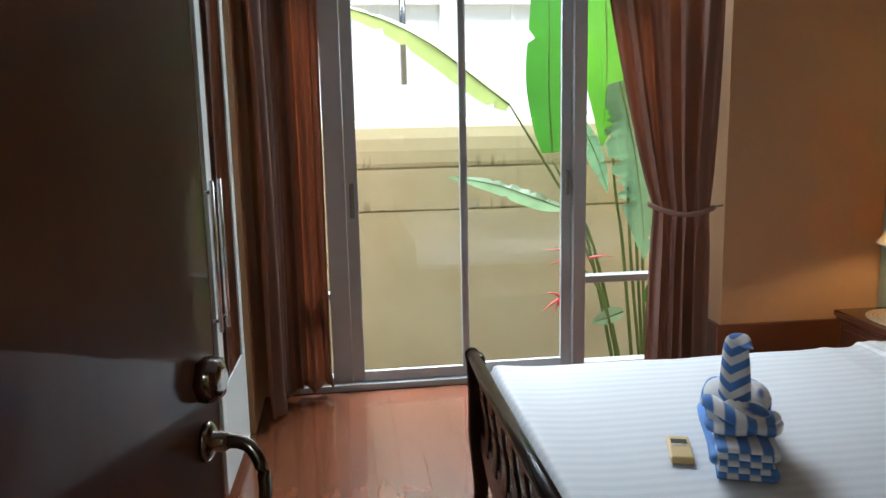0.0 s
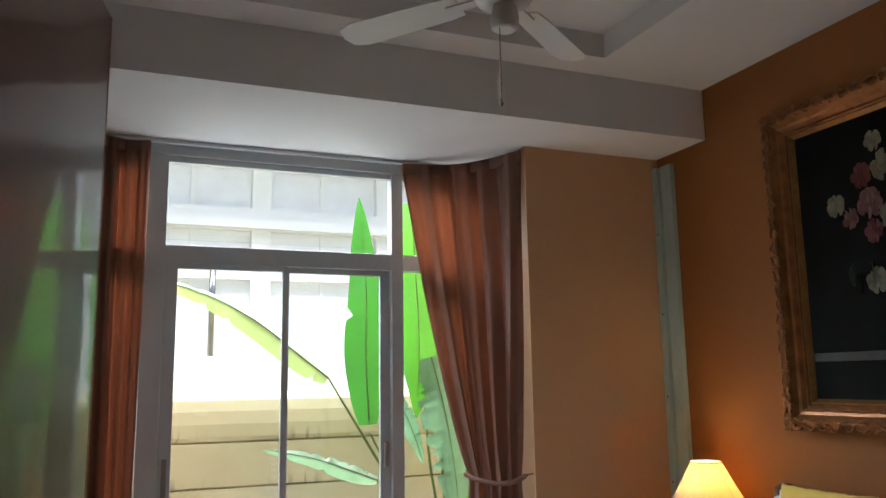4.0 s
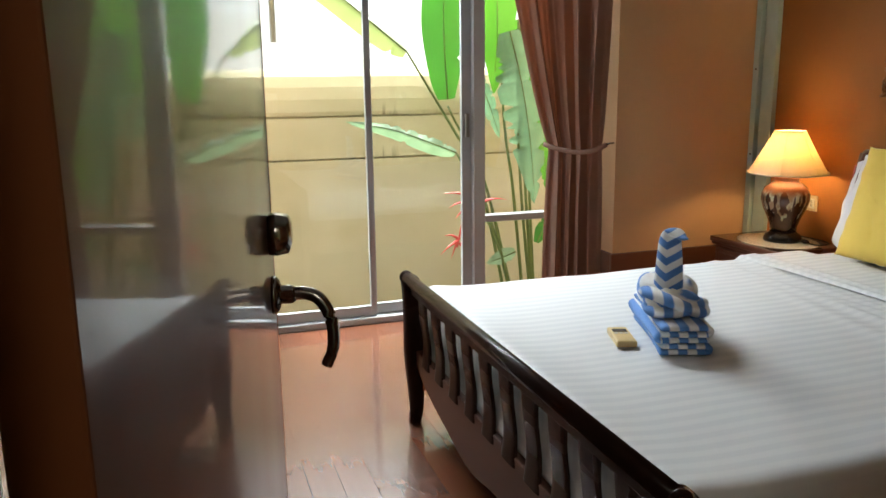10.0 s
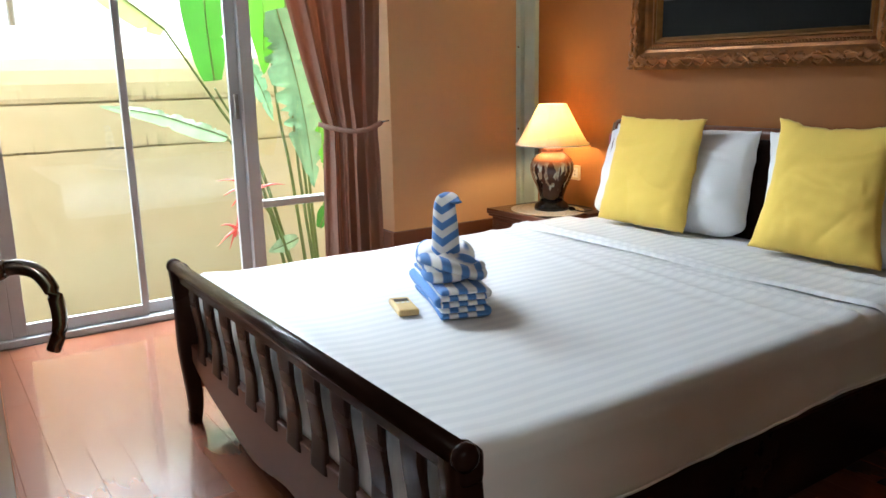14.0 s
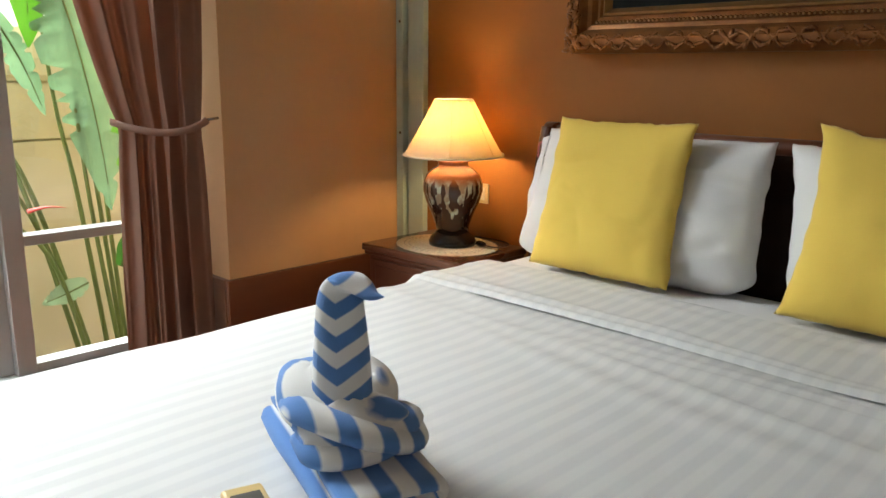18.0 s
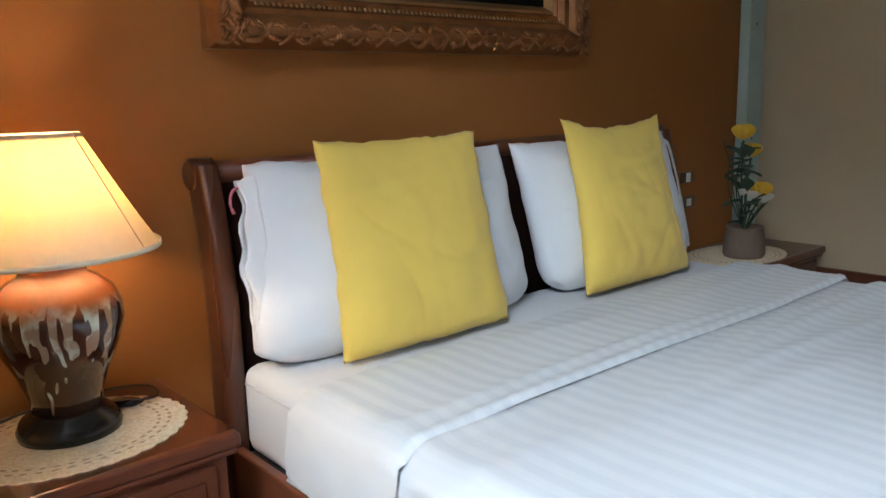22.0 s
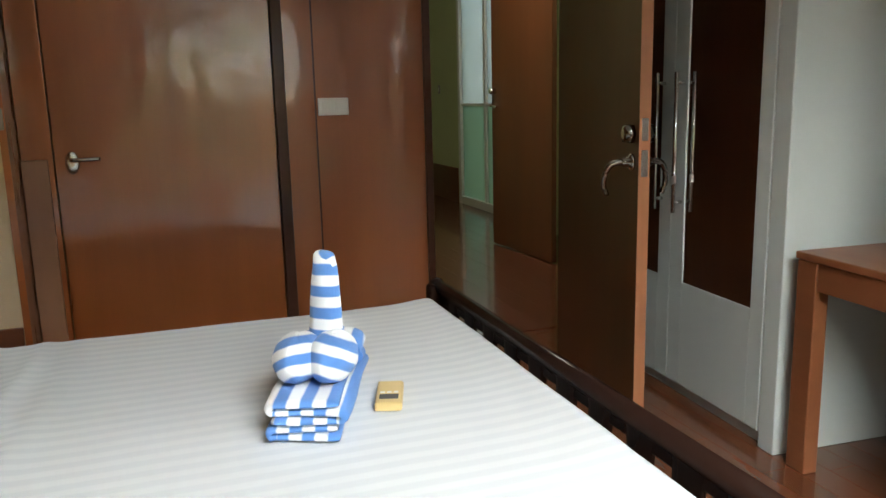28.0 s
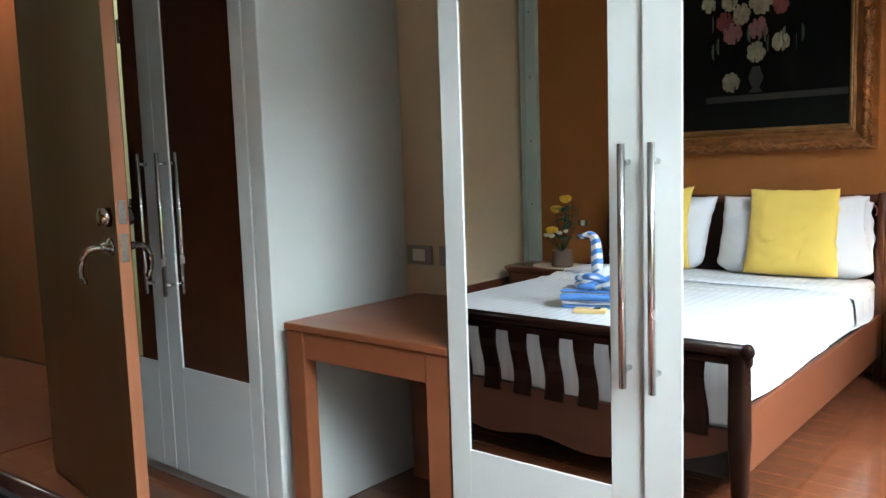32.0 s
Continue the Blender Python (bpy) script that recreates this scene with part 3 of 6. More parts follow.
# unseen, added to stop outside light at the bathroom door's gaps
setting("wall_bath_light_block", box(-2.4, 0.1, -0.62, -0.502, 0, CEIL), "wall_beige", "unseen backing wall that blocks light behind the bathroom door", "wall")
# reveal beside the bathroom door: wood lining, lighter dado block
setting("trim_reveal", box(-0.826, -0.801, DOOR_Y, BEIGE_Y + 0.002, 0, CEIL), "panel", "red-brown wood lining of the wall return", "trim")
setting("trim_dado", box(-0.926, -0.829, DOOR_Y + 0.007, DOOR_Y + 0.024, 0, 1.003, 0.003), "dado", "lighter brown half-height wood block on the return", "trim")

# ceiling with a raised tray and the dropped beam over the window
setting("ceiling", joined(box(-4.0, 0.1, 2.52, 3.86, CEIL, CEIL + 0.2), box(-4.0, 0.1, -0.5, 0.25, CEIL, CEIL + 0.2), box(-0.74, 0.1, 0.25, 2.52, CEIL, CEIL + 0.2),
                          box(-4.0, -3.25, 0.25, 2.52, CEIL, CEIL + 0.2), box(-3.3, -0.7, 0.2, 2.57, CEIL + 0.12, CEIL + 0.25)), "ceiling", "off-white plaster ceiling with a raised central tray", "ceiling")
setting("ceiling_beam", box(-3.88, 0.0, 2.715, 3.86, SOFFIT, CEIL), "ceiling", "white dropped beam above the window bay", "beam")

# skirting
setting("baseboard_north", box(-0.882, -0.002, TAN_Y - 0.022, TAN_Y, 0, 0.405, 0.004), "base_wood", "tall red-brown wooden skirting along the tan pier", "skirting")
setting("baseboard_pier_side", box(-0.884, -0.862, TAN_Y, 3.66, 0, 0.405, 0.004), "base_wood", "tall red-brown wooden skirting round the pier", "skirting")
setting("baseboard_south", box(-0.80, -0.002, BEIGE_Y, BEIGE_Y + 0.02, 0, 0.385, 0.004), "base_wood", "tall red-brown wooden skirting along the beige wall", "skirting")
setting("baseboard_east", box(-0.018, 0.0, BEIGE_Y + 0.02, TAN_Y - 0.022, 0, 0.14, 0.004), "base_wood", "wooden skirting behind the bed", "skirting")
# pale green trim strips in both corners of the headboard wall
for y0, y1 in ((TAN_Y - 0.150, TAN_Y - 0.004), (BEIGE_Y + 0.024, BEIGE_Y + 0.172)):
    s_ = 1 if y0 > 1 else -1
    t_ = thing("trim_corner", (0, y0, 0.15), "pale grey-green metal corner strip with a dark groove", "trim", kind="structure")
    mid = (y0 + y1) / 2 + 0.025 * s_
    part("strip", box(-0.030, -0.001, min(y0, mid - 0.008), mid - 0.008, 0.15, SOFFIT - 0.06, 0.003), "strip", t_)
    part("strip", box(-0.045, -0.001, mid + 0.008, y1, 0.15, SOFFIT - 0.06, 0.003), "strip", t_)
    part("groove", box(-0.012, -0.001, mid - 0.008, mid + 0.008, 0.15, SOFFIT - 0.06), "dark_gap", t_)
    for z in (0.9, 1.35, 1.8, 2.25):
        part("screw", turned(lathe(0, 0, [(0.006, 0), (0.006, 0.002), (0.004, 0.003)], 10), Matrix.Translation((-0.045, (mid + y1) / 2, z)) @ pose(0, 0, 0, 0, -90, 0)), "dull_metal", t_)

setting("wall_north_return", box(-3.10, -2.92, 3.64, 3.80, 0, CEIL - 0.275), "wall_tan", "tan painted wall behind the drawn curtain", "wall")
# ---- the window bay ----
window = thing("window_1", (-2.03, WIN_Y, 0), "white aluminium sliding glass door with transom and side lights", "window", kind="structure")
Y0, Y1 = WIN_Y - 0.03, WIN_Y + 0.05


def bar(name, x0, x1, z0, z1, y0=Y0, y1=Y1):
    return part(name, box(x0, x1, y0, y1, z0, z1, 0.003), "alu", window)


bar("head", -2.92, -0.86, 2.630, SOFFIT)
bar("threshold", -2.92, -0.86, 0, 0.035, WIN_Y - 0.06, WIN_Y + 0.06)
bar("post", -2.742, -2.640, 0.035, 2.630)
bar("post", -1.438, -1.370, 0.035, 2.630)
bar("post", -2.92, -2.88, 0.035, 2.630)
bar("post", -0.93, -0.86, 0.035, 2.630)
for x0, x1 in ((-2.640, -1.438), (-1.370, -0.93), (-2.88, -2.742)):
    bar("transom", x0, x1, 2.070, 2.160)
    bar("top_bead", x0, x1, 2.598, 2.630, WIN_Y - 0.012, WIN_Y + 0.02)
bar("side_rail", -1.370, -0.93, 0.518, 0.556)
bar("side_rail", -2.88, -2.742, 0.490, 0.525)
bar("side_sill", -1.370, -0.93, 0.035, 0.07)
bar("side_sill", -2.88, -2.742, 0.035, 0.07)


def sash(name, x0, x1, y, wl, wr):
    s_ = part(name, joined(box(x0, x0 + wl, y - 0.014, y + 0.014, 0.036, 2.069, 0.002), box(x1 - wr, x1, y - 0.014, y + 0.014, 0.036, 2.069, 0.002),
                           box(x0 + wl, x1 - wr, y - 0.014, y + 0.014, 0.036, 0.094, 0.002), box(x0 + wl, x1 - wr, y - 0.014, y + 0.014, 2.040, 2.069, 0.002)), "alu", window)
    g = part("pane", box(x0 + wl, x1 - wr, y - 0.003, y + 0.003, 0.094, 2.040), "glass", s_)
    g.visible_shadow = False
    return s_


left_sash = sash("sash", -2.639, -2.016, WIN_Y - 0.012, 0.062, 0.030)
right_sash = sash("sash", -2.033, -1.439, WIN_Y + 0.022, 0.030, 0.056)
part("pull", box(-2.620, -2.596, WIN_Y - 0.034, WIN_Y - 0.026, 0.92, 1.10, 0.004), "grey_plastic", left_sash)
part("latch", box(-1.478, -1.456, WIN_Y - 0.016, WIN_Y + 0.009, 1.00, 1.13, 0.004), "grey_plastic", right_sash)
for x0, x1, z0, z1 in ((-2.672, -1.452, 2.192, 2.640), (-1.385, -0.93, 2.192, 2.640), (-2.88, -2.775, 2.192, 2.640), (-1.370, -0.93, 0.562, 2.100),
                       (-1.370, -0.93, 0.07, 0.522), (-2.88, -2.742, 0.53, 2.100), (-2.88, -2.742, 0.07, 0.495)):
    g = part("pane", box(x0, x1, WIN_Y + 0.001, WIN_Y + 0.006, z0, z1), "glass", window)
    g.visible_shadow = False
bar("curtain_track", -2.95, -1.05, SOFFIT - 0.022, SOFFIT - 0.004, 3.60, 3.625)

# ---- curtains ----
def curtain(name, top, mid, low, z_mid, pleats, amp, label):
    """Pleated cloth between plan curves at the track, at the tie and at the hem."""
    z_top, z_low = SOFFIT - 0.03, 0.045
    A, B, C = (smooth_path([(*p, 0) for p in q], 240) for q in (top, mid, low))
    root = thing(name, (*low[0], 0.0), label, "curtain")

    def fn(u, v):
        i = round(u * 240)
        z = z_low + (z_top - z_low) * v
        if z > z_mid:
            s = (z - z_mid) / (z_top - z_mid)
            s = s ** 0.8
            p, q = B[i], A[i]
        else:
            s = 1 - ((z_mid - z) / max(z_mid - z_low, 1e-6)) ** 0.5
            p, q = C[i], B[i]
        c = p.lerp(q, s)
        t = A[min(i + 1, 240)] - A[max(i - 1, 0)]
        nrm = Vector((-t.y, t.x, 0)).normalized()
        k = noise.noise(Vector((u * 7, v * 1.2, 3))) * 2.0
        w = math.sin(u * pleats * 2 * math.pi + k) + 0.35 * math.sin(u * pleats * 4.6 * math.pi + 2 * k + 1)
        near = math.exp(-((z - z_mid) / 0.12) ** 2) if z_mid > 0.2 else 0
        a = amp * (1 - 0.45 * near) * (0.75 + 0.4 * noise.noise(Vector((u * 11, v * 2, 9))))
        return c + nrm * w * a + Vector((0, 0, z + (0.020 * math.sin(u * 19) if v == 0 else 0)))
    ob = part("cloth", grid(240, 60, fn), "curtain", root)
    so = ob.modifiers.new("thick", "SOLIDIFY")
    so.thickness = 0.003
    band = part("heading", grid(120, 2, lambda u, v: A[round(u * 240)] + Vector((0.002, -0.004, z_top - 0.05 + 0.06 * v))), "curtain", root)
    so = band.modifiers.new("thick", "SOLIDIFY")
    so.thickness = 0.012
    return root


cr = curtain("curtain", [(-1.40, 3.60), (-1.14, 3.54), (-0.98, 3.36), (-0.890, 3.145)], [(-1.08, 3.45), (-1.02, 3.38), (-0.975, 3.28), (-0.925, 3.18)],
             [(-1.10, 3.48), (-1.02, 3.40), (-0.97, 3.28), (-0.92, 3.17)], 0.945, 4.2, 0.036, "dark brown curtain tied back beside the tan pier")
part("tie_back", tube([(-1.105, 3.47, 0.965), (-1.09, 3.36, 0.95), (-1.03, 3.25, 0.935), (-0.97, 3.185, 0.945), (-0.925, 3.16, 0.965), (-0.905, 3.15, 0.98)], 0.0055, 10, 20, flat=2.4), "curtain", cr, "narrow brown cloth tie-back")
part("tie_hook", tube([(-0.905, 3.15, 0.98), (-0.863, 3.15, 0.985)], 0.005, 8), "dull_metal", cr)
curtain("curtain", [(-2.735, 3.61), (-2.87, 3.62), (-2.99, 3.52), (-3.02, 3.22)], [(-2.752, 3.61), (-2.87, 3.62), (-2.99, 3.50), (-3.01, 3.21)],
        [(-2.738, 3.60), (-2.87, 3.61), (-2.98, 3.50), (-3.00, 3.20)], 0.1, 5, 0.036, "dark brown curtain glowing orange at its backlit edge")

# ---- entrance door leaf, standing open ----
HINGE, EDGE = Vector((-3.080, -0.085, 0)), Vector((-2.897, 0.839, 0))
leaf_len = (EDGE - HINGE).length
leaf_rz = math.degrees(math.atan2(EDGE.y - HINGE.y, EDGE.x - HINGE.x))
DM = pose(HINGE.x, HINGE.y, 0, 0, 0, leaf_rz)      # local x runs from the hinge to the free edge, local -y faces the bed
leaf = thing("door_1", HINGE, "dark brown lacquered entrance door standing open, raw wood edge", "door", kind="structure")
part("leaf_face", turned(box(0.005, leaf_len - 0.004, -0.038, 0, 0.008, 2.06, 0.002), DM), "door_wood", leaf)
part("edge_lipping", turned(box(leaf_len - 0.0035, leaf_len, -0.0385, 0.0005, 0.008, 2.06), DM), "door_edge", leaf, "raw orange-brown wooden edge")
part("latch_plate", turned(box(leaf_len, leaf_len + 0.002, -0.031, -0.007, 0.93, 1.02, 0.0008), DM), "chrome", leaf)
part("bolt_plate", turned(box(leaf_len, leaf_len + 0.002, -0.031, -0.007, 1.05, 1.125, 0.0008), DM), "chrome", leaf)
HX = leaf_len - 0.062
for sgn, y0 in ((-1, -0.038), (1, 0.0)):
    def out(d):
        return y0 + sgn * d
    lev = part("lever_handle", turned(tube([(HX, out(0), 0.975), (HX, out(0.025), 0.975), (HX - 0.002, out(0.052), 0.976), (HX - 0.008, out(0.074), 0.966), (HX - 0.016, out(0.090), 0.935), (HX - 0.022, out(0.092), 0.895), (HX - 0.022, out(0.080), 0.862)], 0.0115, 12, 30, 0.0095), DM),
               "dull_metal", leaf, "curved bronze lever handle")
    part("rose", turned(lathe(0, 0, [(0.030, 0), (0.030, 0.006), (0.024, 0.011), (0.015, 0.014), (0.015, 0.03), (0.011, 0.036)], 24), DM @ Matrix.Translation((HX, out(0), 0.975)) @ pose(0, 0, 0, 90 * -sgn, 0, 0)), "dull_metal", lev)
    part("deadbolt", turned(lathe(0, 0, [(0.034, 0), (0.036, 0.012), (0.032, 0.030), (0.018, 0.035)], 6 if sgn < 0 else 24), DM @ Matrix.Translation((HX, out(0), 1.072)) @ pose(0, 0, 0, 90 * -sgn, 0, 0)), "dull_metal", leaf, "dark six-sided deadbolt knob" if sgn < 0 else "round deadbolt cylinder")
for z in (0.25, 1.05, 1.82):
    part("hinge", turned(lathe(0, 0, [(0.008, z - 0.05), (0.008, z + 0.05)], 10), DM), "dull_metal", leaf)

# ---- bathroom door ----
bd = thing("door_2", (bath_l, DOOR_Y, 0), "closed red-brown lacquered bathroom door in a dark frame", "door", kind="structure")
part("leaf_face", box(bath_l, bath_r, DOOR_Y - 0.05, DOOR_Y - 0.012, 0.01, bath_top, 0.002), "panel", bd)
for n_, b_ in (("jamb", box(bath_l - 0.05, bath_l - 0.003, -0.478, DOOR_Y + 0.014, 0, bath_top + 0.05, 0.004)), ("jamb", box(bath_r + 0.003, -0.828, -0.478, DOOR_Y + 0.006, 0, bath_top + 0.05, 0.004)),
               ("head", box(bath_l - 0.003, bath_r + 0.003, -0.478, DOOR_Y + 0.014, bath_top + 0.003, bath_top + 0.05, 0.004))):
    part(n_, b_, "panel" if n_ == "jamb" and b_.verts and max(v.co.x for v in b_.verts) > -0.85 else "frame_wood", bd)
HB = -1.012
esc = part("escutcheon", turned(lathe(0, 0, [(0.034, 0), (0.034, 0.004), (0.028, 0.009), (0.012, 0.011)], 28), Matrix.Translation((HB, DOOR_Y - 0.012, 0.985)) @ pose(0, 0, 0, -90, 0, 0) @ Matrix.Diagonal((0.8, 1.35, 1, 1))), "chrome", bd, "oval polished steel escutcheon")
part("lever_handle", tube([(HB, DOOR_Y - 0.01, 0.998), (HB, DOOR_Y + 0.035, 0.998), (HB - 0.02, DOOR_Y + 0.045, 0.998), (HB - 0.11, DOOR_Y + 0.043, 1.0)], 0.0085, 10, 14), "chrome", bd)


def wall_plate(name, c, n, w, h, mat, inserts, label, ins_mat="white_plastic", up=(0, 0, 1)):
    """A plate on a wall at c whose outward normal is n, with its inserts as (offset, width, height)."""
    n = Vector(n)
    m_ = Matrix.Translation(c) @ n.to_track_quat("Z", "Y").to_matrix().to_4x4()
    root = thing(name, c, label, "switch" if "switch" in name else "socket")
    part("plate", turned(box(-w / 2, w / 2, -h / 2, h / 2, 0, 0.009, 0.003), m_), mat, root)
    for dx, iw, ih in inserts:
        part("insert", turned(box(dx - iw / 2, dx + iw / 2, -ih / 2, ih / 2, 0.007, 0.0125, 0.0015), m_), ins_mat, root)
    return root


wall_plate("light_switch", (-2.081, DOOR_Y, 1.180), (0, 1, 0), 0.135, 0.075, "white_plastic", [(-0.030, 0.036, 0.048), (0.026, 0.036, 0.048)], "white twin light switch on the wood panelling")
wall_plate("light_switch", (-0.760, BEIGE_Y, 1.168), (0, 1, 0), 0.122, 0.078, "grey_plastic", [(0.0, 0.03, 0.045)], "brown-grey light switch beside the bathroom door")
desk_socket = wall_plate("wall_socket", (-3.86, 1.209, 0.862), (1, 0, 0), 0.127, 0.074, "grey_plastic", [(0.0, 0.06, 0.045)], "grey power socket above the desk")
antenna_socket = wall_plate("wall_socket", (-3.86, 1.372, 0.862), (1, 0, 0), 0.127, 0.074, "grey_plastic", [(0.0, 0.03, 0.045)], "grey antenna socket above the desk")
tw = wall_plate("wall_socket", (0, 2.722, 0.686), (-1, 0, 0), 0.165, 0.078, "tan_plate", [(-0.037, 0.062, 0.05), (0.037, 0.062, 0.05)], "cream twin socket behind the lamp")
for dy in (-0.05, -0.024):
    for dz in (-0.009, 0.009):
        part("slot", box(-0.0135, -0.0121, 2.722 + dy - 0.0015, 2.722 + dy + 0.0015, 0.686 + dz - 0.0055, 0.686 + dz + 0.0055), "black_plastic", tw)
wall_plate("wall_socket", (0, 0.343, 0.676), (-1, 0, 0), 0.090, 0.046, "brown_plate", [(0.0, 0.03, 0.028)], "small socket beside the headboard")
wall_plate("light_switch", (0, 0.352, 0.772), (-1, 0, 0), 0.082, 0.042, "brown_plate", [(0.0, 0.028, 0.035)], "small switch beside the headboard")

# ---- bed ----
BX, BS, BN, BTOP = -2.212, 0.619, 2.347, 0.545
bed = thing("bed", (-1.15, 1.45, 0), "dark wooden sleigh bed with slatted footboard", "bed")


def sleigh_x(z):
    """Curve of the footboard in section: it leans out towards the rail."""
    s = z / 0.58
    return BX + 0.045 - 0.045 * s - 0.008 * math.sin(s * 5.2)


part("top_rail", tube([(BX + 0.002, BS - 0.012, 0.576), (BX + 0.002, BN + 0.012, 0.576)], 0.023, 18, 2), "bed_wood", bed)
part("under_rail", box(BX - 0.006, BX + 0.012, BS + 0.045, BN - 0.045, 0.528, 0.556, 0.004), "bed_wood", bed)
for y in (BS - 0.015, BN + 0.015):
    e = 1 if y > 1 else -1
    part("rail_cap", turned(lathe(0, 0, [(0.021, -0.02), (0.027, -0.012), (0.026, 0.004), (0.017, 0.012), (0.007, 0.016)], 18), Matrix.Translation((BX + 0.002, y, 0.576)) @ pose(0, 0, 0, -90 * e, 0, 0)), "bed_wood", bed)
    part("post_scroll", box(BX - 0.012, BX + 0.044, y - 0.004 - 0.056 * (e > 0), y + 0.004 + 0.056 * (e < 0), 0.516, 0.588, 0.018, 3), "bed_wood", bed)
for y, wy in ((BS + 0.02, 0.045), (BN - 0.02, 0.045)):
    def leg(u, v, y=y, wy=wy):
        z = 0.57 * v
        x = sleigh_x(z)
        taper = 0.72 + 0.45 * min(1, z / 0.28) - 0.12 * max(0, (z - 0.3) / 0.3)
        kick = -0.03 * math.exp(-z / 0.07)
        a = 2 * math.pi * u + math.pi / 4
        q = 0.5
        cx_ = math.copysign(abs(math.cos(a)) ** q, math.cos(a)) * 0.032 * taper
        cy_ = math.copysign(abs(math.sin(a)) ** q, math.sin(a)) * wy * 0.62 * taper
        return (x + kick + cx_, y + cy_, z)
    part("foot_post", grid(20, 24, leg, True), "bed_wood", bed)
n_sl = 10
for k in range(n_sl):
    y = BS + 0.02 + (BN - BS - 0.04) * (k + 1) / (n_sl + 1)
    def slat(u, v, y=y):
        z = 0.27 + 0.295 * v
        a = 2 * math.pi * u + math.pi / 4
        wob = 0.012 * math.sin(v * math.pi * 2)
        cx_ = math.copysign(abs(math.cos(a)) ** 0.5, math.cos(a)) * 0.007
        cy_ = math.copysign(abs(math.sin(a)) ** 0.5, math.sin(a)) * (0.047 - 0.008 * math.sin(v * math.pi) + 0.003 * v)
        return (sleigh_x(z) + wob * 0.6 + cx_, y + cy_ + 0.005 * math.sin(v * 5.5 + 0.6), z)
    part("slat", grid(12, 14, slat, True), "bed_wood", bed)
# lower rail with a shaped apron
ap = [(BS + 0.04, 0.30), (BN - 0.04, 0.30)]
for k in range(25):
    s = k / 24
    y = BN - 0.04 - (BN - BS - 0.08) * s
    ap.append((y, 0.095 + 0.145 * (abs(2 * s - 1) ** 3.0) - 0.02 * math.cos(s * 6 * math.pi) * (1 - abs(2 * s - 1))))
part("apron", prism(ap, BX + 0.018, BX + 0.048, 0, 0.004), "foot_wood", bed, "dark brown shaped apron")
# near-black wood here: the south side's shade is put into the rail's colour
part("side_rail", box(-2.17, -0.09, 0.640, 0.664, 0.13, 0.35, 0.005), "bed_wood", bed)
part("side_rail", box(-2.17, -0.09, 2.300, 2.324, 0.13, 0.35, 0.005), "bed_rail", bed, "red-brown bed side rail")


def hb_x(z):
    s = max(0, (z - 0.45) / 0.53)
    return -0.105 - 0.012 * math.sin(s * 3.0) + 0.052 * s ** 2.2


def headboard(u, v):
    z = 0.20 + 0.755 * v
    return (hb_x(z), 0.635 + 1.665 * u, z)


hb = part("headboard", grid(2, 24, headboard), "bed_wood", bed)
hb.modifiers.new("thick", "SOLIDIFY").thickness = -0.028
part("headboard_roll", tube([(hb_x(0.96) + 0.006, 0.62, 0.948), (hb_x(0.96) + 0.006, 2.315, 0.948)], 0.026, 14, 2), "night_wood", bed)
for y in (0.632, 2.306):
    def hpost(u, v, y=y):
        z = 0.968 * v
        a = 2 * math.pi * u + math.pi / 4
        cx_ = math.copysign(abs(math.cos(a)) ** 0.45, math.cos(a)) * 0.043
        cy_ = math.copysign(abs(math.sin(a)) ** 0.45, math.sin(a)) * 0.025
        return (hb_x(z) + 0.004 + cx_, y + cy_, z)
    part("head_post", joined(grid(20, 20, hpost, True), turned(lathe(0, 0, [(0.03, -0.028), (0.036, -0.024), (0.036, 0.024), (0.03, 0.028)], 22), Matrix.Translation((hb_x(0.965) + 0.012, y, 0.946)) @ pose(0, 0, 0, 90, 0, 0))), "head_wood", bed)
part("base", box(-2.12, -0.13, 0.672, 2.292, 0.10, 0.33, 0.01), "black_cloth", bed, "black cloth bed base")

mattress = thing("mattress", (-1.15, 1.45, 0.33), "white mattress in a tight fitted sheet on the bed", "mattress")
part("fitted_sheet", box(-2.13, -0.13, 0.672, 2.292, 0.33, 0.535, 0.035, 4), "linen", mattress, smooth=True)
for y in (0.672, 2.292):
    part("edge_seam", tube([(-2.10, y, 0.497), (-1.2, y, 0.499), (-0.16, y, 0.497)], 0.0035, 8, 24), "linen", mattress)


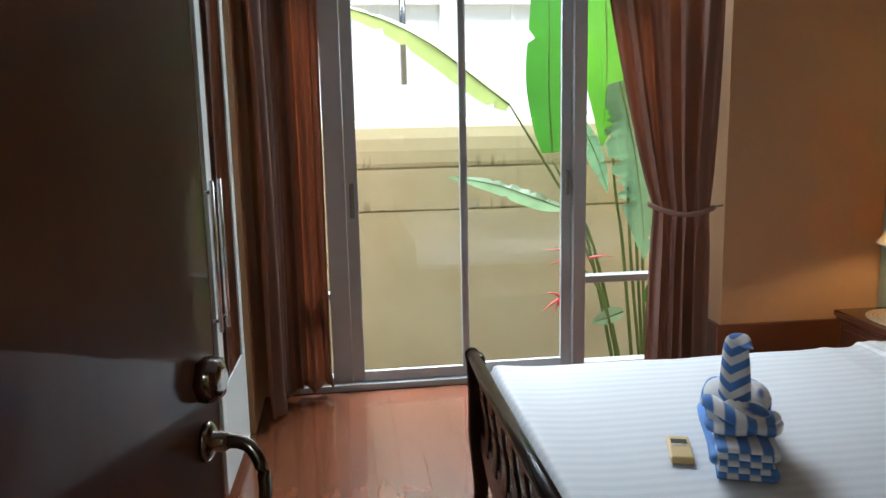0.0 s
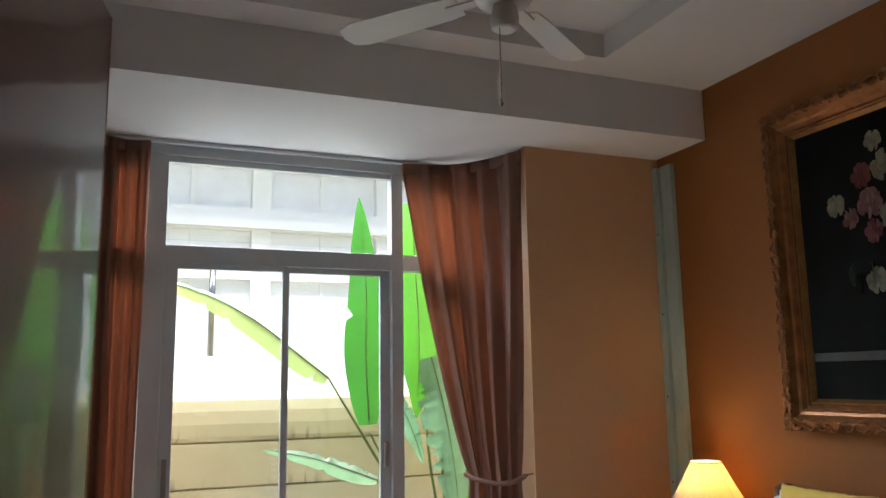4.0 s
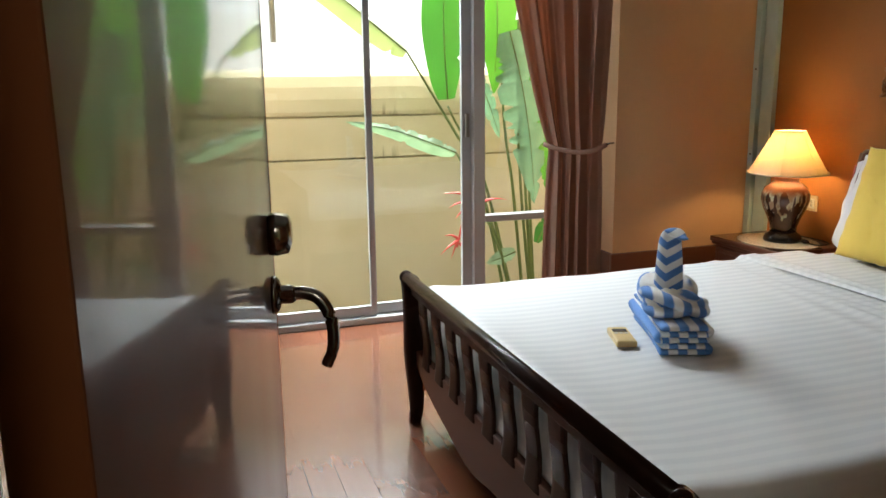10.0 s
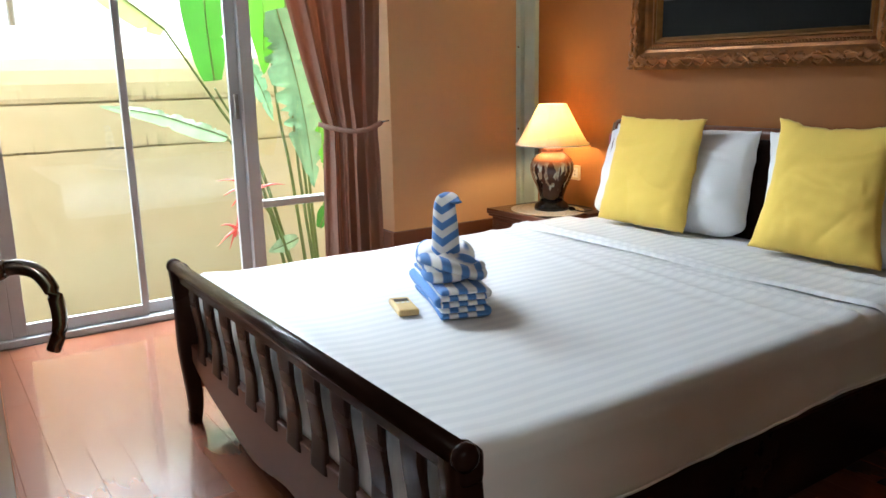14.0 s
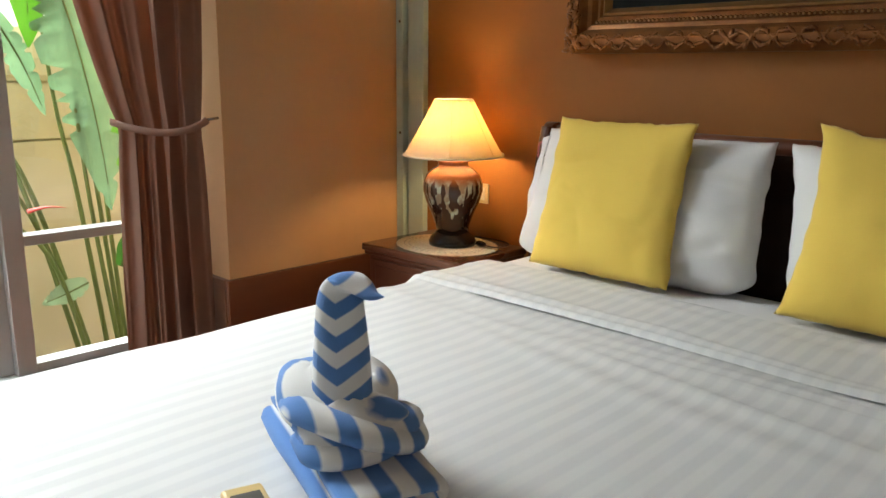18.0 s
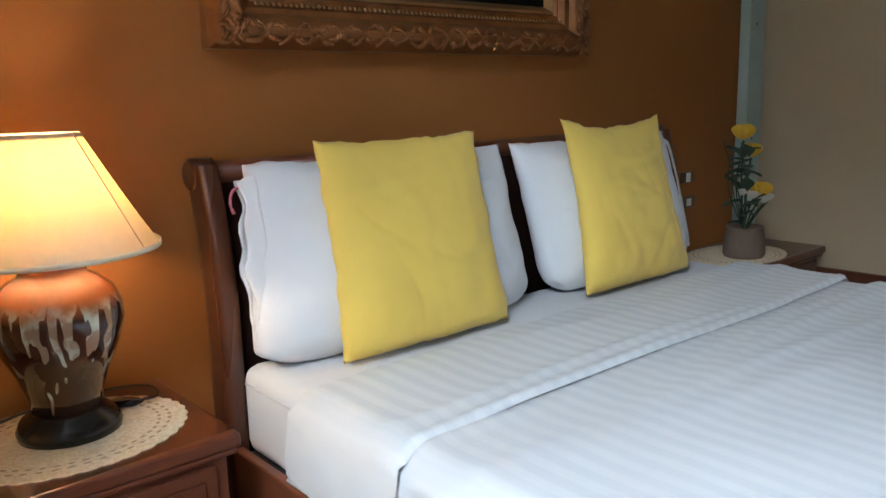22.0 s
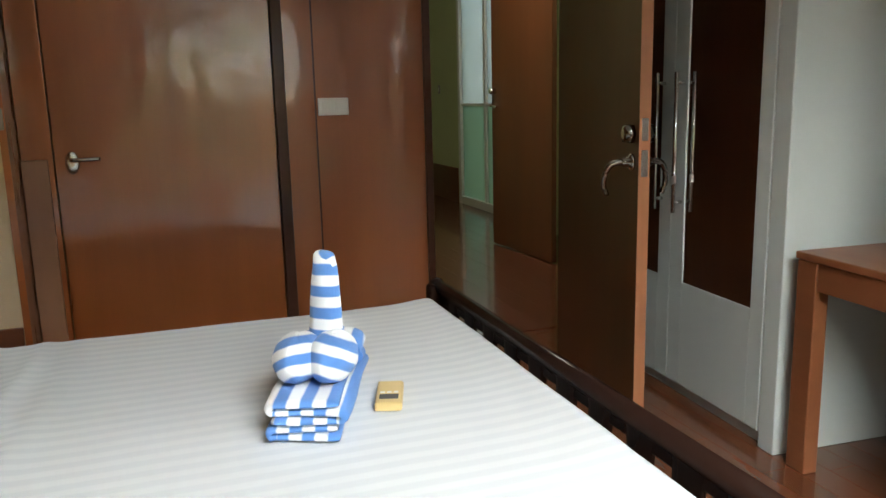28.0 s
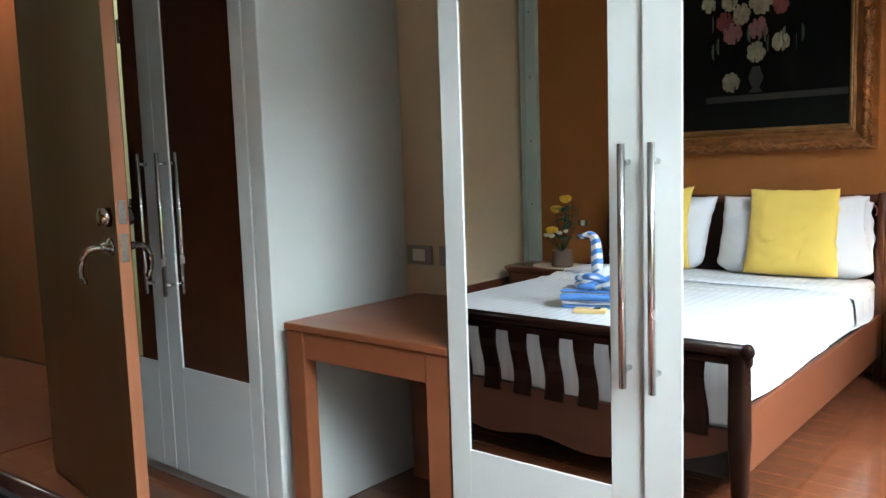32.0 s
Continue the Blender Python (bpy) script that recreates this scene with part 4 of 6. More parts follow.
def drape(x0, x1, y0, y1, top, drop_w, drop_s, drop_n, wr):
    """A cloth laid over the mattress that hangs down at its foot and sides."""
    RX, R = 0.025, 0.05
    def prof(s, span, dlo, dhi):
        L = dlo + span + dhi
        d = s * L
        if d < dlo:
            h = dlo - d
            return 0.0, h
        if d > dlo + span:
            return span, d - dlo - span
        return d - dlo, 0.0
    def fn(u, v):
        px, hx = prof(u, x1 - x0, drop_w, 0.0)
        py, hy = prof(v, y1 - y0, drop_s, drop_n)
        x, y = x0 + px, y0 + py
        x += 0.015 * max(0, (y - 1.0) / 1.3) ** 1.5 * max(0, 1 - px / 0.5)
        h = max(hx, hy) if hx * hy == 0 else (hx ** 2 + hy ** 2) ** 0.5
        dy = min(py, y1 - y0 - py)
        ex, ey = max(0, RX - px) / RX, max(0, R - dy) / R
        z = top - RX * (1 - math.sqrt(max(0, 1 - ex * ex))) * 0.8 - R * (1 - math.sqrt(max(0, 1 - ey * ey))) * 0.6
        n1 = noise.noise(Vector((x * 3.1, y * 3.1, 0)))
        n2 = noise.noise(Vector((x * 9, y * 9, 5)))
        z += 0.0035 * n1 + 0.0012 * n2
        z += wr(x, y) + 0.012 * math.exp(-(px / 0.10) ** 2)
        if h > 0:
            z = top - h - (RX * 0.8 if hx else RX * 0.8 * (1 - math.sqrt(max(0, 1 - ex * ex)))) - (R * 0.6 if hy else R * 0.6 * (1 - math.sqrt(max(0, 1 - ey * ey))))
            flare = 0.005 * math.sin((x if hy else y) * 9 + 2 * n1) * min(1, h / 0.1) + 0.012 * min(1, h / 0.1)
            z += 0.010 * math.sin((x if hy else y) * 5.3 + 1.0) * h / 0.15
            if hx:
                x -= 0.004 + flare * 0.6
            if hy:
                flare += 0.0035 * math.sin(x * 41 + 5 * n1) * min(1, h / 0.03) * max(0, 0.5 + n1)
                y += (flare if v > 0.5 else -flare) + 0.012 * (1 if v > 0.5 else -1)
        return (x, y, z)
    return fn


def wrinkle(x, y):
    """Creases that run across the bed below the turned-down edge."""
    w = 0.0
    for x_c, s_, a_, tilt in ((-0.80, 0.017, 0.011, 0.05), (-0.865, 0.022, 0.009, -0.02), (-0.94, 0.024, 0.008, 0.08), (-1.03, 0.035, 0.005, 0.12), (-0.40, 0.015, 0.006, 0.05), (-0.34, 0.012, 0.006, -0.05)):
        c = x_c + tilt * (y - 1.4) + 0.012 * math.sin(y * 5 + x_c * 20)
        w += 1.2 * a_ * math.exp(-((x - c) / s_) ** 2) * (0.6 + 0.4 * math.sin(y * 3.1 + x_c * 9))
    return w


cover = thing("bed_cover", (-1.25, 1.45, 0.53), "white satin-stripe bed cover smoothed over the mattress", "bed cover")
cover_fn = drape(-2.168, -0.40, 0.655, 2.306, BTOP, 0.23, 0.15, 0.13, wrinkle)
cloth = part("cloth", grid(150, 130, cover_fn), "sheet", cover)
cloth.modifiers.new("thick", "SOLIDIFY").thickness = 0.008
for v_ in (0.0, 1.0):
    part("hem", tube([cover_fn(0.11 + 0.89 * k / 40, v_) for k in range(41)], 0.004, 6), "linen", cover)


def fold(u, v):
    """The turned-down strip, rolled at its edge, hanging a little way down both sides."""
    span, drop = 1.662, 0.14
    d = (span + 2 * drop) * v - drop
    h = max(0.0, -d, d - span)
    y = 0.650 + min(max(d, 0.0), span)
    x = -0.745 + 0.345 * u + 0.008 * math.sin(y * 4.3) + 0.02 * h * math.sin(u * 9)
    e = min(1, min(u * 0.345 / 0.03, (1 - u) * 0.345 / 0.05))
    z = BTOP + 0.003 + 0.008 * math.sqrt(max(0, 1 - (1 - e) ** 2)) + 0.003 * noise.noise(Vector((x * 6, y * 5, 2)))
    for x_c, s_, a_, tilt in ((-0.69, 0.014, 0.007, 0.03), (-0.61, 0.028, 0.008, -0.10), (-0.52, 0.03, 0.005, 0.08), (-0.46, 0.02, 0.004, -0.05)):
        z += a_ * math.exp(-((x - x_c - tilt * (y - 1.4) - 0.01 * math.sin(y * 6 + x_c * 30)) / s_) ** 2) * (0.55 + 0.45 * math.sin(y * 2.7 + x_c * 40)) * e
    z += 0.007 * math.exp(-((u * 0.345 - 0.014) / 0.011) ** 2)
    if h > 0:
        out = 0.014 * min(1, h / 0.015) + 0.014 * min(1, h / 0.10) + 0.002 * math.sin(x * 47) * min(1, h / 0.06)
        y += out if d > 0 else -out
        z = BTOP - 0.018 - h + 0.012 * math.sin(x * 15)
    else:
        z -= max(0, 0.035 - min(d, span - d)) ** 2 * 18
    return (x, y, z)


solo("turned_down_sheet", grid(40, 110, fold), "sheet", "white striped sheet turned down over the bed cover", "sheet", at=(-0.62, 1.45, BTOP))


def crease(a, c, seed):
    """Soft folds that run out from the corners of stuffed cloth."""
    w = 0.0
    for k in range(11):
        ang = seed * 1.7 + k * 0.9
        d = a * math.cos(ang) + c * math.sin(ang) - 0.75 * math.sin(k * 2.3 + seed) + 0.05 * math.sin(5 * a + 3 * c + k)
        along = -a * math.sin(ang) + c * math.cos(ang)
        w -= (0.0022 if k % 4 else 0.0048) * math.exp(-(d / (0.025 + 0.03 * (k % 2))) ** 2) * math.exp(-((along - 0.5 * math.cos(k * 3.1 + seed)) / 0.42) ** 2)
    return w


def pillow(name, y0, y1, z0, z1, xb, xt, th, mat, label, seed, group, ears=0.02, dent=0.0, taper=0.0, tuck=0.0, slump=0.0):
    """A stuffed square that leans back from xb at its foot to xt at its top."""
    def fn(side):
        def g(u, v):
            a, c = 2 * u - 1, 2 * v - 1
            full = max(0, (1 - a ** 4) * (1 - c ** 4)) ** 0.5 * (0.62 + 0.38 * max(0, (1 - a * a) * (1 - c * c)) ** 0.5) * (1 - 0.2 * c)
            rim = noise.noise(Vector((a * 3.1 + seed, c * 3.1, seed * 2))) * 0.007
            y = (y0 + y1) / 2 + (y1 - y0) / 2 * a * (1 - ears * 2.2 * (1 - c * c) * abs(a))
            h = (z1 - z0) / 2
            zz = h * c * (1 - (ears * 2.2 if c > 0 else 0) * (1 - a * a) * abs(c)) + rim * abs(c) ** 3 * (1 if c > 0 else 0.3) + 0.0030 * math.sin(a * 23 + seed) * noise.noise(Vector((a * 4, seed, c))) * 2 * abs(c) ** 9
            y += rim * abs(a) ** 3 - 0.012 * c * a - taper * max(0, a) * (1 - c) / 2 + tuck * max(0, -a) * (1 - c) / 2 + 0.0012 * math.sin(c * 21 + seed) * abs(a) ** 9
            k_ = (abs(a) * max(0.0, -c)) ** 7
            y -= math.copysign(slump * k_, a)
            zz += slump * 0.8 * k_
            n_ = noise.noise(Vector((a * 2.2 + seed, c * 2.2, side)))
            d = side * th / 2 * full * (1 + 0.12 * n_) + 0.003 * noise.noise(Vector((a * 5, c * 5, seed))) * full + crease(a, c, seed) * full
            if side > 0 and ears > 0.01:
                cc = c - 0.60 - 0.12 * math.sin(a * 2.1 + seed)
                d += (0.006 * math.exp(-(cc / 0.06) ** 2) - 0.006 * math.exp(-((cc + 0.10) / 0.05) ** 2)) * full * (0.5 + 0.5 * math.sin(a * 2.6 + seed * 2))
            if side > 0 and ears > 0.01:
                d += 0.011 * noise.noise(Vector((a * 4.5 + seed, c * 4.0 + a * 2, 3.0))) * max(0.0, min(1.0, (-a - 0.30) * 2.2)) * full
                d += 0.007 * noise.noise(Vector((a * 5.5, c * 3.0 - seed, 8.0))) * max(0.0, min(1.0, (-c - 0.45) * 3)) * full
            if side > 0 and dent:
                d -= dent * math.exp(-((a * 0.7 - 0.1) ** 2 + (c - 0.55) ** 2) * 7)
            x = xb + (xt - xb) * (c + 1) / 2
            lean = math.atan2(xt - xb, z1 - z0)
            return (x - d * math.cos(lean), y, (z0 + z1) / 2 + zz + d * math.sin(lean))
        return g
    bm = joined(grid(56, 56, fn(1)), grid(56, 56, fn(-1)))
    bmesh.ops.remove_doubles(bm, verts=bm.verts[:], dist=0.0008)
    bmesh.ops.recalc_face_normals(bm, faces=bm.faces[:])
    return solo(name, bm, mat, label, "pillow", group, at=(xb, (y0 + y1) / 2, z0))


pillow("pillow", 1.478, 2.265, 0.537, 0.968, -0.235, -0.135, 0.20, "linen", "white pillow propped against the headboard", 1.0, "pillows on the bed", taper=-0.045, slump=0.05)
pillow("pillow", 0.71, 1.465, 0.537, 0.968, -0.235, -0.135, 0.20, "linen", "white pillow propped against the headboard", 7.0, "pillows on the bed", taper=0.07, slump=0.05)
pillow("cushion", 1.665, 2.150, 0.556, 1.014, -0.35, -0.235, 0.11, "cushion", "yellow square cushion with a soft crease", 3.0, "cushions on the bed", 0.022, 0.012, tuck=0.02)
pillow("cushion", 0.885, 1.365, 0.556, 1.03, -0.35, -0.235, 0.11, "cushion", "yellow square cushion with a dipped top edge", 11.0, "cushions on the bed", 0.062)

def case_hem(p, y, out, zlo, zhi, x_lo, x_hi, seed):
    """The loose open end of a pillow case: a flattened, crumpled tube of cloth."""
    def fn(u, v):
        a_ = 2 * math.pi * u
        z = (zlo + zhi) / 2 + (zhi - zlo) / 2 * math.cos(a_)
        th = 0.030 * abs(math.sin(a_)) ** 0.6 * math.copysign(1, math.sin(a_)) * (1 - 0.55 * v)
        f = (z - zlo) / (zhi - zlo)
        x = x_lo + (x_hi - x_lo) * f
        n_ = noise.noise(Vector((z * 14, v * 2 + seed, 1.0 if th > 0 else 5.0)))
        return (x - th + 0.010 * n_ * v, y + out * (0.036 * v * (1 + 0.5 * n_) + 0.022 * (1 - f)) + 0.004 * n_, z - 0.018 * v * (f - 0.3) + 0.006 * n_ * v)
    ob = part("case_hem", grid(60, 8, fn, True), "linen", p)
    ob.modifiers.new("thick", "SOLIDIFY").thickness = 0.0015


PILLOWS = [o for o in bpy.data.objects if o.name.split(".")[0] == "pillow"]
PILLOWS.sort(key=lambda o: o.location.y)
case_hem(PILLOWS[1], 2.235, 1, 0.575, 0.945, -0.225, -0.145, 1)
part("ribbon_tie", tube([(-0.150, 2.262, 0.925), (-0.152, 2.285, 0.915), (-0.150, 2.292, 0.890), (-0.156, 2.288, 0.868)], 0.0035, 6, 12), "ribbon", PILLOWS[1], "small pink ribbon at the case end")
case_hem(PILLOWS[0], 0.740, -1, 0.575, 0.945, -0.225, -0.145, 9)

# ---- towels and remote on the bed ----
TM = pose(-1.648, 1.478, BTOP, 0, 0, -20.5) @ Matrix.Diagonal((1, 1, 0.87, 1))
stack = thing("folded_towels", (-1.648, 1.478, BTOP), "blue and white striped towels folded in a stack", "towel")


def folded(passes, hw, length, thick, turn_, seed):
    """A thick cloth folded to and fro: each pass lies under the last, with a round fold between them."""
    mid = []
    for k, z in enumerate(passes):
        s = turn_ * (1 if k % 2 == 0 else -1)
        for i in range(13):
            mid.append((s * hw * (-1 + 2 * i / 12), z, k))
        if k + 1 < len(passes):
            zc, r = (z + passes[k + 1]) / 2, (z - passes[k + 1]) / 2
            for i in range(1, 6):
                a = math.pi * i / 6
                mid.append((s * (hw + r * 1.15 * math.sin(a)), zc + r * math.cos(a), k))
    bm = bmesh.new()
    rows = []
    n = len(mid)
    for j in range(33):
        y = length * (j / 32 - 0.5)
        close = 0.45 + 0.55 * math.sqrt(max(0.0, 1 - max(0, abs(2 * j / 32 - 1) - 0.94) ** 2 / 0.0036))
        row = []
        for side in (1, -1):
            for i, (x, z, k) in enumerate(mid):
                p, q = mid[max(0, i - 1)], mid[min(n - 1, i + 1)]
                d = Vector((q[0] - p[0], 0, q[1] - p[1])).normalized()
                nrm = Vector((-d.z, 0, d.x)) * side * thick / 2 * close * (0.6 if i in (0, n - 1) else 1)
                wob = Vector((0.003 * math.sin(y * 17 + k * 2 + seed), 0.004 * math.sin(x * 30 + k * 3.1 + seed) * (1 if j == 32 else 0), 0.0016 * noise.noise(Vector((x * 22, y * 14, k * 5 + seed)))))
                row.append(bm.verts.new(Vector((x, y, z)) + nrm + wob))
        rows.append(row)
    def face(vs, k):
        f = bm.faces.new(vs)
        f.smooth = True
        f.material_index = k % 2
    for a, c in zip(rows, rows[1:]):
        for i in range(n - 1):
            face((a[i], c[i], c[i + 1], a[i + 1]), mid[i][2])
            face((a[n + i + 1], c[n + i + 1], c[n + i], a[n + i]), mid[i][2])
        for i in (0, n - 1):
            face((a[i], a[n + i], c[n + i], c[i]), mid[i][2])
    for row in (rows[0], rows[-1]):
        for i in range(n - 1):
            face((row[i], row[i + 1], row[n + i + 1], row[n + i]), mid[i][2])
    bmesh.ops.recalc_face_normals(bm, faces=bm.faces)
    return bm


for passes, hw, length, turn_, first, second, seed in (((0.0935, 0.0735, 0.0535), 0.064, 0.372, 1, "towel_stack", "towel_ends", 1), ((0.0330, 0.0125), 0.062, 0.362, 1, "towel_ends", "towel_stack", 6)):
    fo = part("folded_towel", turned(folded(passes, hw, length, 0.0185, turn_, seed), TM), first, stack)
    fo.data.materials.append(M[second])
swan = thing("towel_swan", (-1.66, 1.455, BTOP + 0.108), "blue and white striped towel rolled into a swan", "towel")


def lobe(cx, cy, cz, rx, ry, rz_, seed, soft=1.0):
    def fn(u, v):
        a, e = 2 * math.pi * u, math.pi * (v - 0.5)
        n_ = 1 + soft * (0.12 * noise.noise(Vector((math.cos(a) * 1.6 + seed, math.sin(a) * 1.6, v * 3))) - 0.07 * abs(noise.noise(Vector((math.cos(a) * 3.4, math.sin(a) * 3.4 + seed, v * 9)))))
        return Vector((cx + rx * n_ * math.cos(e) * math.cos(a), cy + ry * n_ * math.cos(e) * math.sin(a), cz + rz_ * n_ * math.sin(e)))
    return grid(48, 32, fn, True)


part("body_roll", turned(lobe(-0.036, 0.042, 0.156, 0.053, 0.094, 0.058, 1, 0.5), TM), "towel_body_b", swan)
part("body_roll", turned(lobe(0.036, 0.042, 0.155, 0.053, 0.094, 0.057, 4, 0.5), TM), "towel_body", swan)
part("chest_wrap", turned(lobe(-0.004, -0.046, 0.140, 0.084, 0.062, 0.050, 8), TM), "towel_body", swan)
part("wing_fold", turned(tube([(-0.066, 0.02, 0.158), (-0.066, -0.05, 0.172), (0.0, -0.112, 0.150), (0.064, -0.085, 0.118), (0.086, -0.02, 0.112)], 0.026, 12, 24, flat=0.75), TM), "towel_ends", swan)
part("wing_fold", turned(tube([(0.080, -0.01, 0.128), (0.070, -0.06, 0.140), (0.01, -0.108, 0.128), (-0.060, -0.09, 0.120), (-0.066, -0.03, 0.124)], 0.024, 12, 24, flat=0.75), TM), "towel_ends", swan)


def neck(u, v):
    """A rolled cone that narrows upwards and hooks over at its tip."""
    spine = NECK[round(v * 40)]
    nxt, prv = NECK[min(40, round(v * 40) + 1)], NECK[max(0, round(v * 40) - 1)]
    d = (nxt - prv).normalized()
    s_ = Vector((0.7, -0.714, 0))
    s_ = (s_ - d * s_.dot(d)).normalized()
    w_ = d.cross(s_).normalized() * 0.68
    r = 0.038 * (1 - v) ** 1.1 + 0.0080 * (1 - v ** 8) + 0.0003
    a = 2 * math.pi * u
    ridge = 1 + 0.10 * math.exp(-((u - 0.5) / 0.05) ** 2)
    return spine + (s_ * math.cos(a) + w_ * math.sin(a)) * r * ridge * (1 + 0.05 * noise.noise(Vector((math.cos(a), math.sin(a), v * 6))))


NECK = smooth_path([(-1.668, 1.456, 0.660), (-1.669, 1.454, 0.72), (-1.672, 1.452, 0.80), (-1.674, 1.446, 0.852), (-1.675, 1.430, 0.872), (-1.676, 1.408, 0.873), (-1.678, 1.382, 0.866), (-1.679, 1.356, 0.869)], 40)
part("neck", grid(24, 40, neck, True), "towel_neck", swan)

RM = pose(-1.797, 1.492, BTOP + 0.003, 0, 0, -18)
rem = thing("remote_control", (-1.795, 1.497, BTOP + 0.003), "cream air-conditioner remote control lying on the bed cover", "remote")
part("case", turned(box(-0.030, 0.030, -0.070, 0.070, 0, 0.020, 0.006, 3), RM), "remote", rem)
part("display", turned(box(-0.021, 0.021, 0.018, 0.045, 0.019, 0.0212, 0.0005), RM), "lcd", rem)
for k in range(3):
    part("button", turned(box(-0.020 + 0.015 * k, -0.010 + 0.015 * k, 0.002, 0.010, 0.019, 0.022, 0.001), RM), "white_plastic", rem)

# ---- nightstands ----
def nightstand(x0, y0, y1, top, label):
    ns = thing("nightstand", ((x0 - 0.02) / 2, (y0 + y1) / 2, 0), label, "nightstand", "nightstands beside the bed")
    part("top", box(x0, -0.02, y0, y1, top - 0.028, top, 0.007, 3), "night_wood", ns)
    part("top_moulding", box(x0 + 0.008, -0.021, y0 + 0.007, y1 - 0.007, top - 0.042, top - 0.0285, 0.005, 3), "night_wood", ns)
    part("body", box(x0 + 0.025, -0.025, y0 + 0.02, y1 - 0.02, 0.07, top - 0.0425, 0.004), "night_wood", ns)
    part("plinth", box(x0 + 0.015, -0.025, y0 + 0.012, y1 - 0.012, 0.0, 0.069, 0.006), "night_wood", ns)
    for z0, z1 in ((top - 0.19, top - 0.055), (top - 0.37, top - 0.205)):
        d = part("drawer", box(x0 + 0.012, x0 + 0.024, y0 + 0.045, y1 - 0.045, z0, z1, 0.004), "night_wood", ns)
        part("raised_panel", box(x0 + 0.0075, x0 + 0.0118, y0 + 0.07, y1 - 0.07, z0 + 0.022, z1 - 0.022, 0.003), "night_wood", d)
        part("knob", turned(lathe(0, 0, [(0.006, 0), (0.006, 0.008), (0.012, 0.014), (0.012, 0.019), (0.006, 0.024)], 16), Matrix.Translation((x0 + 0.008, (y0 + y1) / 2, (z0 + z1) / 2)) @ pose(0, 0, 0, 0, -90, 0)), "chrome", d)
    return ns


nightstand(-0.415, 2.43, 2.922, 0.51, "dark mahogany nightstand with two drawers under the lamp")
nightstand(-0.36, -0.075, 0.575, 0.49, "dark mahogany nightstand beside the beige wall")


def doily(cx, cy, z, rx, ry, label):
    """An oval crochet cloth: a close centre and a scalloped openwork border."""
    n = 144
    root = thing("doily", (cx, cy, z), label, "doily", "doilies")
    def ring(k, s):
        a = 2 * math.pi * k / n
        sc = 1 + (0.024 * abs(math.sin(a * 18)) if s == 1 else 0)
        return (cx + rx * s * sc * math.cos(a), cy + ry * s * sc * math.sin(a))
    def disc(steps, closed):
        bm = bmesh.new()
        rings = [[bm.verts.new((*ring(k, s), z + h)) for k in range(n)] for s, h in steps]
        for a, c in zip(rings, rings[1:]):
            for k in range(n):
                bm.faces.new((a[k], a[(k + 1) % n], c[(k + 1) % n], c[k]))
        if closed:
            bm.faces.new(rings[-1])
        return bm
    part("border", disc(((1, 0), (1, 0.002), (0.97, 0.003), (0.70, 0.0028)), False), "doily", root, "scalloped openwork border")
    part("centre", disc(((0.70, 0.0028), (0.50, 0.0026)), True), "doily", root)


doily(-0.21, 2.665, 0.5105, 0.17, 0.205, "cream crochet oval doily under the lamp")
doily(-0.20, 0.315, 0.4905, 0.155, 0.225, "cream crochet oval doily under the flower pot")

# ---- lamp ----
LX, LY, LZ = -0.188, 2.657, 0.5136
lamp = thing("table_lamp", (LX, LY, LZ), "lit table lamp with drip-glazed brown vase and cream shade", "lamp")
part("foot", lathe(LX, LY, [(0.088, LZ), (0.090, LZ + 0.012), (0.082, LZ + 0.03), (0.066, LZ + 0.042), (0.062, LZ + 0.048)]), "black_plastic", lamp, "black round lamp foot")
part("vase", lathe(LX, LY, [(0.060, LZ + 0.046), (0.064, LZ + 0.075), (0.080, LZ + 0.12), (0.101, LZ + 0.165), (0.112, LZ + 0.205), (0.111, LZ + 0.235), (0.099, LZ + 0.265), (0.076, LZ + 0.285), (0.058, LZ + 0.295), (0.055, LZ + 0.305), (0.060, LZ + 0.312), (0.056, LZ + 0.320)], 56), "glaze", lamp)
part("stem", lathe(LX, LY, [(0.010, LZ + 0.32), (0.010, LZ + 0.375), (0.016, LZ + 0.377), (0.016, LZ + 0.405)], 16), "dull_metal", lamp)
part("bulb", lathe(LX, LY, [(0.012, LZ + 0.405), (0.026, LZ + 0.437), (0.029, LZ + 0.461), (0.02, LZ + 0.483), (0.004, LZ + 0.489)], 20), "bulb", lamp)
SH0, SH1, SR0, SR1 = LZ + 0.334, LZ + 0.54, 0.186, 0.070


def shade(u, v):
    z = SH0 + (SH1 - SH0) * v
    r = SR0 + (SR1 - SR0) * (v ** 0.93)
    return (LX + r * math.cos(2 * math.pi * u), LY + r * math.sin(2 * math.pi * u), z)


sh = part("shade", grid(56, 12, shade, True), "shade", lamp, "cream cloth cone shade glowing warm")
for z, r in ((SH0 + 0.004, SR0), (SH1 - 0.006, SR1)):
    part("shade_trim", lathe(LX, LY, [(r - 0.001, z - 0.004), (r + 0.0016, z - 0.005), (r + 0.0016, z + 0.004), (r - 0.001, z + 0.004)], 56, False), "shade_trim", lamp)
for k in range(4):
    a = 2.749 + math.radians((62, 118, -62, -118)[k])
    part("shade_seam", tube([(LX + (SR0 + 0.001) * math.cos(a), LY + (SR0 + 0.001) * math.sin(a), SH0), (LX + (SR1 + 0.001) * math.cos(a), LY + (SR1 + 0.001) * math.sin(a), SH1)], 0.0013, 6), "shade", lamp)
